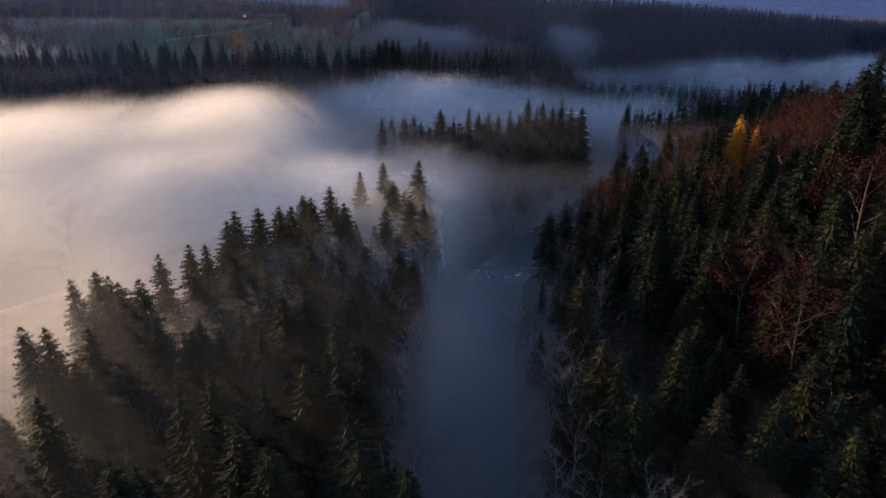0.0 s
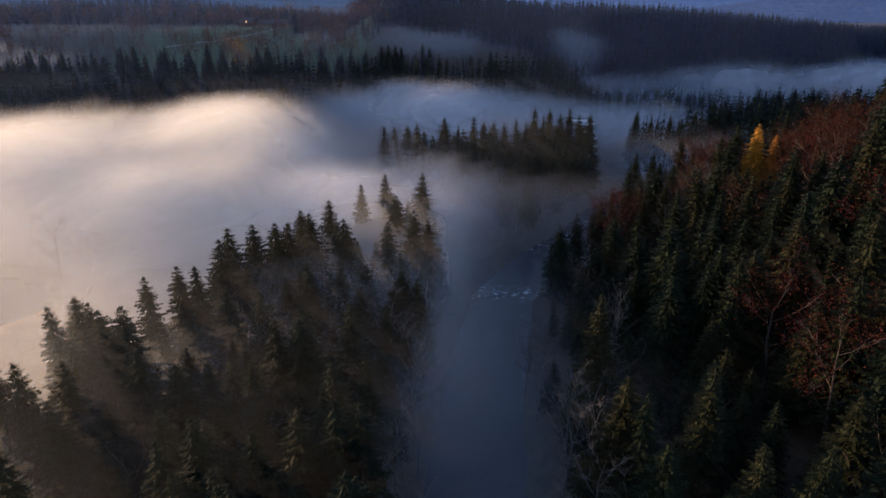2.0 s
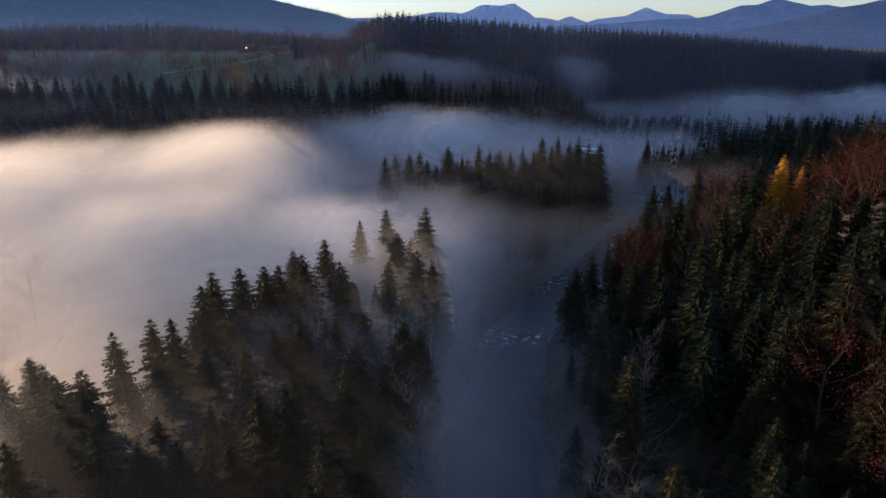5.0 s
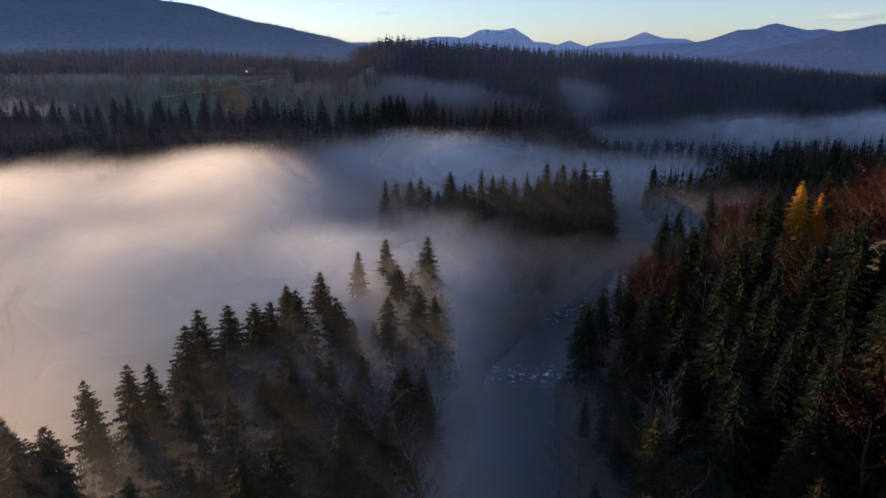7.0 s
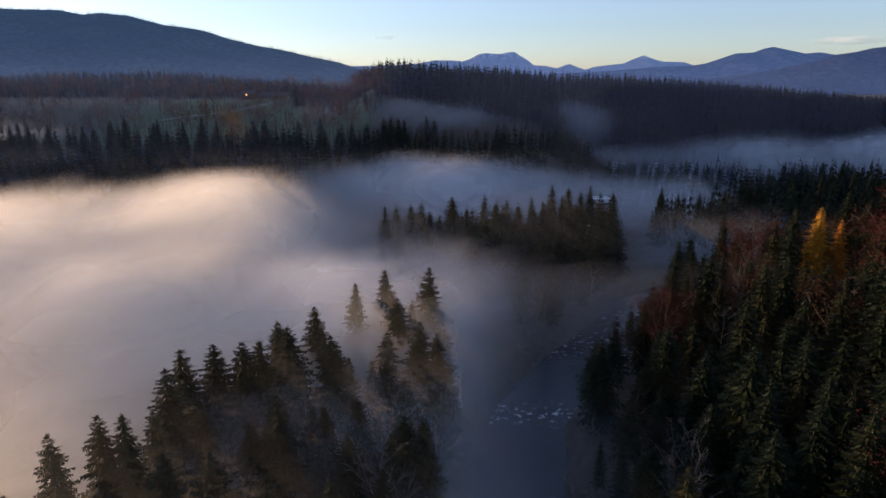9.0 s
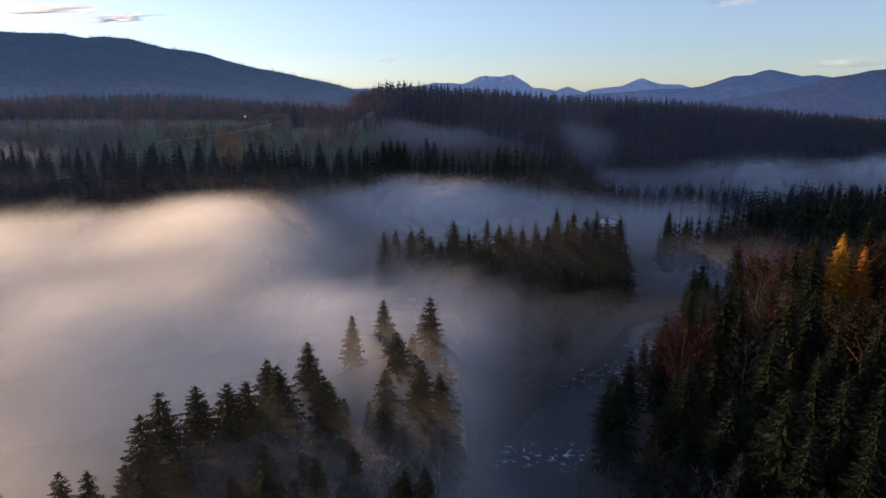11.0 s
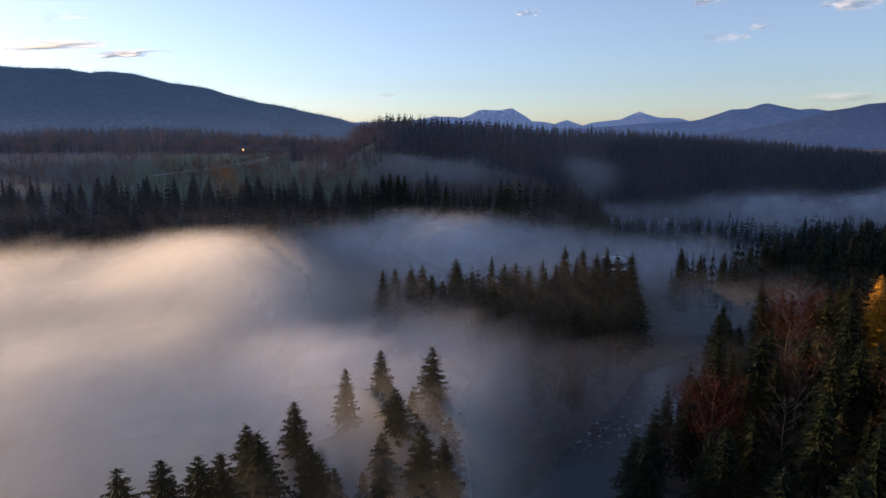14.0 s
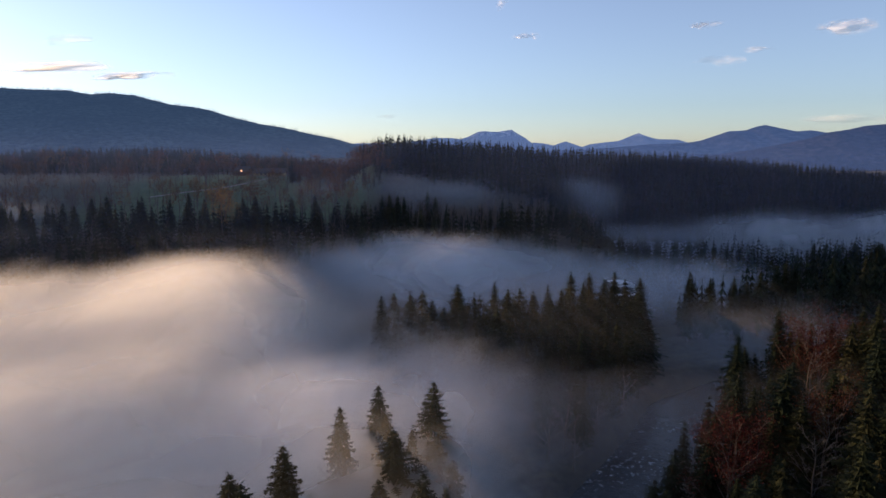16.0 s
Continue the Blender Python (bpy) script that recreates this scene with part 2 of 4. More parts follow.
def grid_faces(nx, ny):
    i = np.arange(nx * ny).reshape(ny, nx)
    return np.stack([i[:-1, :-1], i[:-1, 1:], i[1:, 1:], i[1:, :-1]], -1).reshape(-1, 4)


xs = np.concatenate([np.linspace(-4600, -700, 28)[:-1], np.linspace(-700, -280, 30)[:-1], np.arange(-280, 280, 3.5), np.linspace(280, 800, 40)[:-1], np.linspace(800, 4600, 26)])
ys = np.concatenate([np.linspace(-900, -40, 14)[:-1], np.arange(-40, 480, 3.5), np.linspace(480, 920, 70)[:-1], np.linspace(920, 4900, 26)])
X, Y = np.meshgrid(xs, ys)
Z = ground(X, Y)
meadow = smooth(478, 500, Y + 14 * fbm(X, Y, 40, 3, 8)) * smooth(-48, -80, X) * smooth(690, 650, Y) * (0.25 + 0.75 * smooth(-300, -230, X))
shore = smooth(1.45, 1.15, lake_shape(X, Y) + 0.08 * fbm(X, Y, 20, 3, 4)) * smooth(-58, -76, X + 0.25 * (Y - 110))
snow = smooth(-12, -30, X) * smooth(120, 90, Y) + 0.8 * smooth(425, 440, Y) * smooth(500, 480, Y) * smooth(60, 20, X)
tagged(mesh_object("ground", np.stack([X, Y, Z], -1).reshape(-1, 3), grid_faces(len(xs), len(ys)), GROUND,
                   [("meadow", meadow), ("shore", shore), ("snow", snow)], True),
       "brown wooded valley floor with patches of snow and a green meadow", "ground", kind="structure")


def ribbon(points, width, step):
    """Centres and sides of a winding strip."""
    d = np.concatenate([[0], np.cumsum(np.hypot(*np.diff(points, axis=0).T))])
    s = np.arange(0, d[-1], step)
    c = np.stack([np.interp(s, d, points[:, k]) for k in (0, 1)], -1)
    for _ in range(6):
        c[1:-1] = (c[:-2] + 2 * c[1:-1] + c[2:]) / 4
    t = np.gradient(c, axis=0)
    t /= np.linalg.norm(t, axis=1)[:, None]
    return c, np.stack([t[:, 1], -t[:, 0]], -1)


centre, side = ribbon(COURSE, 14, 2.0)
across = np.linspace(-11, 11, 12)
RX = centre[:, None, 0] + across[None] * side[:, None, 0]
RY = centre[:, None, 1] + across[None] * side[:, None, 1]
rapids = np.exp(-((RY - 172) / 4) ** 2) + 0.8 * np.exp(-((RY - 214) / 9) ** 2) + 0.7 * np.exp(-((RY - 236) / 5) ** 2)
RZ = 0.05 + 0.12 * fbm(RX, RY, 3.0, 3, 6) * (0.3 + np.clip(rapids, 0, 1))
tagged(mesh_object("river_water", np.stack([RX, RY, RZ], -1).reshape(-1, 3), grid_faces(len(across), len(centre)), RIVER,
                   [("foam", np.clip(rapids, 0, 1))], True),
       "dark blue mountain river with white rapids", "river", kind="structure")
ang = np.linspace(0, 2 * math.pi, 49)[:-1]
lv = [(-190, 212, 1.6)] + [(-192 + 101 * math.cos(a), 214 + 114 * math.sin(a), 1.6) for a in ang]
tagged(mesh_object("lake_water", lv, [(0, 1 + k, 1 + (k + 1) % 48) for k in range(48)], LAKE), "still pale lake under the morning fog", "lake", kind="structure")


# ---------------------------------------------------------------- the distance
def ridge_sheet(name, crest_x, crest_z, y, depth, n, mat, label, rough):
    """A far range: a slope that climbs from the plain to its crest and falls away behind."""
    x = np.linspace(crest_x[0], crest_x[-1], n)
    top = np.interp(x, crest_x, crest_z)
    k = np.array([-1.0, -0.8, -0.6, -0.4, -0.2, -0.08, 0.0, 0.5])
    h = np.array([0.0, 0.16, 0.36, 0.58, 0.80, 0.94, 1.0, 0.3])
    GX, GK = np.meshgrid(x, k)
    GH = np.repeat(h[:, None], n, 1)
    jag = fbm(GX, GK * depth, 320, 5, 3)
    GZ = top[None] * GH + rough * jag * np.where(GH < 1, 1.0, 0.35) * (GH > 0)
    return tagged(mesh_object(name, np.stack([GX, y + GK * depth + 0 * GX, GZ], -1).reshape(-1, 3), grid_faces(n, len(k)), mat, (), True),
                  label, "mountains", kind="structure"), (x, top)


# blue emission puts the haze of distance into the slopes' own surface
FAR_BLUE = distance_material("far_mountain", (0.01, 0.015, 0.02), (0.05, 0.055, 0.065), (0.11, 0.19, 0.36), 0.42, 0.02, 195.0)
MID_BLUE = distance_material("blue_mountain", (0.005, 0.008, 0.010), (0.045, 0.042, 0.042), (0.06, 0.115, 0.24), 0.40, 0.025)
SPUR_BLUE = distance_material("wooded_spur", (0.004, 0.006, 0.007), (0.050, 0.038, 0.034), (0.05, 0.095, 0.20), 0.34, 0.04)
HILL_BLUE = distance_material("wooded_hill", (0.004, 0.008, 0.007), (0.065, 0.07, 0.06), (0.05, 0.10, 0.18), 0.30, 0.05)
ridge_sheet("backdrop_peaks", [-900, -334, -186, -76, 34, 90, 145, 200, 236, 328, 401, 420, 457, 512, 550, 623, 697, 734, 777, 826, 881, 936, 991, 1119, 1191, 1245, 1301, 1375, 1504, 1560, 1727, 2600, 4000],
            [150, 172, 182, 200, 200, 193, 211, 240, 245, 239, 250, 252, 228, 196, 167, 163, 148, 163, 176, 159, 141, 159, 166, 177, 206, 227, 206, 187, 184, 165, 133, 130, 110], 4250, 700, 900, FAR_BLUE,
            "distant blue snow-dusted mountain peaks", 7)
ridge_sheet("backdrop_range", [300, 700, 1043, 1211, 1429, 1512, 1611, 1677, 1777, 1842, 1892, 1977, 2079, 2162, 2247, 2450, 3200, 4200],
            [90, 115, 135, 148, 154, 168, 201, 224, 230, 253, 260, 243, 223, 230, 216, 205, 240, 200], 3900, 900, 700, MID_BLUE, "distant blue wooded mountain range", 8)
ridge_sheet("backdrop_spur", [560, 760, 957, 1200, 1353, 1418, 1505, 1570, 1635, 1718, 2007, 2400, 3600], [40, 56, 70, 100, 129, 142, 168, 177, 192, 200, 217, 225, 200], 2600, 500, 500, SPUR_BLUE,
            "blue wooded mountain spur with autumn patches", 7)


# ---------------------------------------------------------------- trees
def tube(points, radii, sides):
    """A tapered tube along points: vertices and triangles."""
    pts, verts, faces = np.asarray(points, float), [], []
    for k, (p, r) in enumerate(zip(pts, radii)):
        d = pts[min(k + 1, len(pts) - 1)] - pts[max(k - 1, 0)]
        d = d / (np.linalg.norm(d) + 1e-9)
        a = np.cross(d, (0.3, 0.9, 0.1) if abs(d[2]) > 0.8 else (0, 0, 1.0))
        a /= np.linalg.norm(a) + 1e-9
        b = np.cross(d, a)
        for s in range(sides):
            w = 2 * math.pi * s / sides
            verts.append(p + r * (math.cos(w) * a + math.sin(w) * b))
    for k in range(len(pts) - 1):
        for s in range(sides):
            i, j = k * sides + s, k * sides + (s + 1) % sides
            faces += [(i, j, j + sides), (i, j + sides, i + sides)]
    return verts, faces


def joined(pieces):
    verts, faces, n = [], [], 0
    for v, f in pieces:
        if len(v):
            verts.append(np.asarray(v, float))
            faces.append(np.asarray(f, np.int64) + n)
            n += len(v)
    return np.concatenate(verts), np.concatenate(faces)


def spruce_crown(rng, h, whorls, per, fronds, spread=0.135, bare=0.14, open_=0.0):
    """Whorls of drooping, feathered branches over a dense inner crown of ragged skirts."""
    pieces = []
    lean = rng.uniform(0, 6.28)

    def radius(z, az=0.0):
        u = 1 - z / h
        return h * spread * (u ** 0.66) * (1 - 0.22 * smooth(0.72, 0.9, u)) * (1 + 0.10 * math.cos(az - lean)) + 0.10

    tiers = max(9, whorls // 2)
    for k in range(tiers):
        z = h * (bare + (0.97 - bare) * ((k + rng.uniform(-0.2, 0.2)) / (tiers - 1)) ** 0.9) if k else h * bare
        z = min(z, h * 0.975)
        m, v, f = 9, [np.array((0, 0, min(h * 0.995, z + radius(z) * 0.75 + 0.3)))], []
        turn = rng.uniform(0, 6.28)
        for s in range(m):
            a = turn + 6.283 * (s + rng.uniform(-0.25, 0.25)) / m
            q = radius(z, a) * rng.uniform(0.55, 0.85)
            for da, qq, dz in ((-0.34, q * 0.66, 0.0), (0.0, q, -0.32 * q), (0.34, q * 0.66, 0.0)):
                v.append(np.array((math.cos(a + da) * qq, math.sin(a + da) * qq, z + dz)))
            i = len(v) - 3
            f += [(0, i, i + 1), (0, i + 1, i + 2)]
        pieces.append((v, f))
    for w in range(whorls):
        u = (w + rng.uniform(-0.3, 0.3)) / (whorls - 1)
        z = h * (bare + (0.985 - bare) * min(max(u, 0), 1) ** 0.86)
        turn = rng.uniform(0, 6.28)
        for b in range(per):
            if rng.random() < open_:
                continue
            az = turn + 6.283 * (b + rng.uniform(-0.3, 0.3)) / per
            r = radius(z, az) * rng.uniform(0.70, 1.14)
            out, lat = np.array((math.cos(az), math.sin(az), 0)), np.array((-math.sin(az), math.cos(az), 0))
            lift, droop = rng.uniform(0.10, 0.30), rng.uniform(0.34, 0.66) * (0.45 + 0.55 * (1 - z / h))
            z0 = z + rng.uniform(-0.012, 0.012) * h
            spine = lambda s: np.array((0, 0, z0)) + out * (r * s) + np.array((0, 0, r * (lift * s - droop * s * s + 0.12 * s ** 4)))
            v, f = [], []
            half = r * rng.uniform(0.26, 0.36) + 0.08
            first, gap = 0.30, 0.70 / fronds
            for k in range(fronds):
                s0 = first + k * gap
                p0, p1 = spine(s0), spine(min(1.0, s0 + gap * 1.05))
                wd = half * (1.05 - 0.75 * (k / fronds) ** 1.5)
                for sg in (-1, 1):
                    i = len(v)
                    tip = spine(min(1.04, s0 + gap * rng.uniform(0.9, 1.6))) + lat * (sg * wd * rng.uniform(0.7, 1.2)) - np.array((0, 0, wd * rng.uniform(0.10, 0.55)))
                    v += [p0, p1, tip]
                    f.append((i, i + 1, i + 2))
                if k % 2 == 0:
                    i = len(v)
                    v += [p0, p1, spine(s0 + gap * 0.6) + lat * rng.uniform(-0.1, 0.1) - np.array((0, 0, half * rng.uniform(0.3, 0.8)))]
                    f.append((i, i + 1, i + 2))
            pieces.append((v, f))
    pieces.append(tube([(0, 0, h * 0.6), (0, 0, h)], [0.12, 0.02], 3))
    return joined(pieces)


def far_spruce(rng, h, tiers=7, spread=0.14):
    """A distant spruce: skirts of ragged pointed tiers round the stem."""
    pieces = []
    for k in range(tiers):
        u = k / (tiers - 1)
        z = h * (0.16 + 0.80 * u)
        r = h * spread * (1.02 - u) ** 0.75 + 0.15
        v, f = [np.array((0, 0, z + h * 0.10))], []
        m = 5
        for s in range(m):
            a = 6.283 * (s + rng.uniform(-0.3, 0.3)) / m + k
            q = r * rng.uniform(0.7, 1.2)
            for da, qq, dz in ((-0.42, q * 0.55, 0.02), (0.0, q, -0.035), (0.42, q * 0.55, 0.02)):
                v.append(np.array((math.cos(a + da) * qq, math.sin(a + da) * qq, z + dz * h)))
            i = len(v) - 3
            f += [(0, i, i + 1), (0, i + 1, i + 2)]
        pieces.append((v, f))
    pieces.append(tube([(0, 0, 0), (0, 0, h * 0.96)], [h * 0.012, 0.03], 3))
    return joined(pieces)


def bare_branches(rng, h, limbs=9, twigs=4, fine=3, spread=0.26, trunk=0.011, sides=4):
    """A leafless broad tree: stem, rising limbs, twigs. Also returns the twig ends."""
    stem = [np.array((rng.uniform(-0.01, 0.01) * h * k, rng.uniform(-0.01, 0.01) * h * k, h * u)) for k, u in enumerate((0, 0.25, 0.5, 0.75, 0.97))]
    pieces, ends = [tube(stem, [h * trunk * q for q in (1.0, 0.8, 0.6, 0.36, 0.08)], sides + 1)], []
    for k in range(limbs):
        u = 0.28 + 0.62 * (k + rng.random()) / limbs
        base = np.array([np.interp(u, (0, 0.25, 0.5, 0.75, 0.97), [p[c] for p in stem]) for c in range(3)])
        az = k * 2.4 + rng.uniform(-0.5, 0.5)
        ln = h * spread * (1.25 - 0.8 * u) * rng.uniform(0.8, 1.3)
        out = np.array((math.cos(az), math.sin(az), 0))
        path = [base + out * (ln * s) + np.array((0, 0, ln * (0.75 * s + 0.6 * s * s))) for s in (0, 0.4, 0.75, 1.0)]
        pieces.append(tube(path, [h * trunk * q * (1.1 - u) for q in (0.55, 0.4, 0.25, 0.08)], sides - 1))
        ends.append(path[-1])
        for t in range(twigs):
            s = rng.uniform(0.3, 0.95)
            b2 = np.array([np.interp(s, (0, 0.4, 0.75, 1.0), [p[c] for p in path]) for c in range(3)])
            d2 = np.array((math.cos(az + rng.uniform(-1.3, 1.3)), math.sin(az + rng.uniform(-1.3, 1.3)), rng.uniform(0.5, 1.4)))
            e2 = b2 + d2 * (ln * rng.uniform(0.25, 0.45))
            pieces.append(tube([b2, (b2 + e2) / 2 + rng.normal(0, 0.03 * ln, 3), e2], [h * trunk * 0.22, h * trunk * 0.14, 0.01], 3))
            ends.append(e2)
            for q in range(fine):
                b3 = b2 + (e2 - b2) * rng.uniform(0.3, 1.0)
                e3 = b3 + np.array((rng.uniform(-1, 1), rng.uniform(-1, 1), rng.uniform(0.2, 1.2))) * (ln * 0.22)
                pieces.append(tube([b3, e3], [h * trunk * 0.10, 0.008], 3))
                ends.append(e3)
    v, f = joined(pieces)
    return v, f, np.array(ends)


def leaf_clumps(rng, ends, per, size, jitter):
    """Small bent leaf sprays scattered about the twig ends."""
    c = np.repeat(ends, per, 0) + rng.normal(0, jitter, (len(ends) * per, 3))
    n = len(c)
    a, b = rng.normal(0, 1, (n, 3)), rng.normal(0, 1, (n, 3))
    a /= np.linalg.norm(a, axis=1)[:, None]
    b /= np.linalg.norm(b, axis=1)[:, None]
    s = size * rng.uniform(0.5, 1.4, (n, 1))
    v = np.stack([c - a * s, c + b * s * 0.7, c + a * s, c - b * s * 0.5 + a * s * 0.2], 1).reshape(-1, 3)
    i = np.arange(n)[:, None] * 4
    return v, np.concatenate([i + [0, 1, 2], i + [0, 2, 3]])


def shared_mesh(name, verts, faces, mat):
    ob = mesh_object(name, verts, faces, mat)
    me = ob.data
    bpy.data.objects.remove(ob)
    return me


def tree_thing(name, parts, label, category="tree", group=""):
    """An Empty at the tree's foot with its trunk and crown."""
    root = tagged(new(name), label, category, group)
    for pname, me in parts:
        ob = new(pname, me)
        ob.parent = root
    return root


rng = np.random.default_rng(7)
H = 27.0
SPRUCES = []
for k, (wh, per, sp, op) in enumerate([(30, 9, 0.175, 0.05), (28, 9, 0.20, 0.08), (31, 9, 0.165, 0.05), (27, 9, 0.21, 0.10), (29, 8, 0.18, 0.15)]):
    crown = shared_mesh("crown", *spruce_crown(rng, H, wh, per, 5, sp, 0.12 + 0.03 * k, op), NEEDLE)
    stem = shared_mesh("trunk", *tube([(0, 0, -1.5), (0.1, 0.05, H * 0.35), (0, 0, H * 0.97)], [0.32, 0.24, 0.03], 7), BARK)
    SPRUCES.append([("trunk", stem), ("crown", crown)])
MID = [spruce_crown(rng, H, 17, 6, 2, sp, 0.12, 0.05) for sp in (0.20, 0.23, 0.26)]
FILL = [spruce_crown(rng, H, 18, 7, 3, sp, 0.12, 0.05) for sp in (0.20, 0.23, 0.26)]
FAR = [far_spruce(rng, H, 7, sp) for sp in (0.17, 0.20, 0.23)]
LARCH_PARTS = [("trunk", shared_mesh("trunk", *tube([(0, 0, -1.5), (0, 0, H * 0.96)], [0.3, 0.03], 7), BARK)),
               ("crown", shared_mesh("crown", *spruce_crown(rng, H, 30, 8, 4, 0.15, 0.2, 0.1), LARCH))]
BARE, FULL, LEAFY, DENSE = [], [], [], []
for k in range(4):
    v, f, e = bare_branches(rng, 20.0, 13, 6, 4, 0.17 + 0.02 * k, 0.009)
    FULL.append((v, f))
    v, f, e = bare_branches(rng, 20.0, 8, 3, 1, 0.2 + 0.03 * k, 0.016)
    BARE.append((v, f))
for k in range(3):
    v, f, e = bare_branches(rng, 18.0, 9, 4, 2, 0.26 + 0.03 * k, 0.014)
    LEAFY.append((v, f, *leaf_clumps(rng, e[e[:, 2] > 5], 4, 0.36, 0.85)))
    DENSE.append((v, f, *leaf_clumps(rng, e[e[:, 2] > 4], 34, 0.115, 0.85)))
BARE_MESH = [[("trunk", shared_mesh("trunk", v[:25], f[:40], PALE_BARK)), ("bough", shared_mesh("bough", v[25:], f[40:] - 25, PALE_BARK))] for v, f in FULL]
BEECH_PARTS = [[("trunk", shared_mesh("trunk", v, f, BARK)), ("crown", shared_mesh("crown", lv_, lf, BEECH))] for v, f, lv_, lf in DENSE]
GOLD_PARTS = [[("trunk", shared_mesh("trunk", v, f, BARK)), ("crown", shared_mesh("crown", lv_, lf, GOLDEN))] for v, f, lv_, lf in DENSE]


def forest(name, spots, heights, shapes, base, mat, label, category="forest", wide=1.0):
    """Many trees joined into one sheet of woodland; one tint a tree."""
    V, F, T, n = [], [], [], 0
    for (x, y), h in zip(spots, heights):
        v, f = shapes[rng.integers(len(shapes))][:2]
        a, s = rng.uniform(0, 6.283), h / base
        w = s * wide * rng.uniform(0.85, 1.2)
        c, d = math.cos(a) * w, math.sin(a) * w
        z = float(ground(x, y)) - 0.4
        V.append(np.stack([v[:, 0] * c - v[:, 1] * d + x, v[:, 0] * d + v[:, 1] * c + y, v[:, 2] * s + z], -1))
        F.append(f + n)
        T.append(np.full(len(v), rng.random()))
        n += len(v)
    return tagged(mesh_object(name, np.concatenate(V), np.concatenate(F), mat, [("tint", np.concatenate(T))]), label, category, kind="stuff")


def scatter(n, x0, x1, y0, y1, keep, gap):
    """Up to n spots in a box that keep() allows, at least gap apart."""
    got = np.empty((0, 2))
    tries = rng.uniform((x0, y0), (x1, y1), (n * 14, 2))
    tries = tries[keep(tries[:, 0], tries[:, 1])]
    out = []
    cell = {}
    for x, y in tries:
        i, j = int(x // gap), int(y // gap)
        if any((x - u) ** 2 + (y - w) ** 2 < gap * gap for a in (-1, 0, 1) for b in (-1, 0, 1) for u, w in cell.get((i + a, j + b), ())):
            continue
        cell.setdefault((i, j), []).append((x, y))
        out.append((x, y))
        if len(out) >= n:
            break
    return np.array(out)


def plant(parts_list, spots, tops, name, label, category, group, base=H, wide=(1.05, 1.5)):
    """Separate trees whose tips reach the heights given."""
    roots = {}
    for (x, y), top in zip(spots, tops):
        k = int(rng.integers(len(parts_list)))
        z = float(ground(x, y)) - 0.3
        s = max(4.0, top - z) / base
        w = s * rng.uniform(*wide)
        if k not in roots:
            ob = roots[k] = tree_thing(name, parts_list[k], label, category, group)
        else:
            ob = copy_thing(roots[k], Matrix.Identity(4))
        ob.matrix_basis = pose(x, y, z, rng.uniform(-1.5, 1.5), rng.uniform(-1.5, 1.5), rng.uniform(0, 360)) @ Matrix.Diagonal((w, w, s, 1))


def strip_edge(Y_):
    """The western edge of the wood between lake and river."""
    return np.interp(Y_, [20, 82, 104, 117, 140, 160, 188, 196], [-75, -68, -66, -54, -49, -32, -20, -8])


# the spruces that stand out, by foot and top
STRIP = [(-63, 104), (-65, 101), (-58.5, 101), (-62, 83), (-59, 82), (-54, 113), (-50, 117), (-46.8, 117.3), (-47.8, 139), (-43.6, 141), (-47.6, 130.5), (-39, 142),
         (-35, 150.6), (-36, 143), (-32.3, 148), (-30, 161), (-23.5, 144.4), (-23.7, 176), (-17.8, 185), (-9, 151), (-7, 187), (-27.4, 96.5), (-22.5, 95.5), (-16.6, 85.4),
         (-10.9, 73.8), (-13.7, 74.5), (-19, 73.2), (-24, 60), (-8.8, 56.5), (-4.2, 52.3), (-19, 55.7), (-32.6, 66.8), (-10.4, 61.6), (-30.4, 71.8), (-50, 65.5), (-52.5, 100.6), (-54.7, 98)]
plant(SPRUCES, STRIP, [31.0 + rng.uniform(-0.3, 0.3) for _ in STRIP], "spruce_tree", "dark green spruce in the misty riverside wood", "tree", "spruces in the wood")
anch = np.array(STRIP)
clear_of = lambda x, y, pts, d: np.min(np.hypot(x[:, None] - pts[None, :, 0], y[:, None] - pts[None, :, 1]), 1) > d
spots = scatter(110, -72, -4, 28, 186, lambda x, y: (x > strip_edge(y) + 3) & (river_distance(x, y) > 15) & clear_of(x, y, anch, 3.5), 4.6)
plant(SPRUCES, spots, [ground(x, y) + rng.uniform(17, 26.5) for x, y in spots], "spruce_tree", "dark green spruce in the misty riverside wood", "tree", "spruces in the wood")

spots = scatter(250, -74, -2, 24, 190, lambda x, y: (x > strip_edge(y) + 2) & (river_distance(x, y) > 12), 3.6)
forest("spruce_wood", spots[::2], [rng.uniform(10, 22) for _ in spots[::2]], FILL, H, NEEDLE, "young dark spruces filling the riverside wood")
forest("bare_wood", spots[1::2], [rng.uniform(9, 19) for _ in spots[1::2]], BARE, 20.0, TWIG, "leafless brown trees in the riverside wood", wide=1.3)

REDS = [(86, 222, 31), (91, 226, 32), (82, 216, 29), (94, 219, 33), (59.7, 92.4, 31), (45, 176, 24), (50, 184, 25), (48, 180, 25), (58.3, 109.7, 31), (85, 122, 47), (96, 165, 50), (101, 172, 50), (92, 176, 44), (90, 160, 47),
        (104, 186, 45), (98, 216, 33), (106, 214, 36), (74, 160, 33), (108, 196, 41), (100, 160, 54), (106, 178, 48), (66, 100, 33), (112, 190, 44), (70, 184, 28), (66, 190, 26)]
red_spots = np.array(REDS)[:, :2]
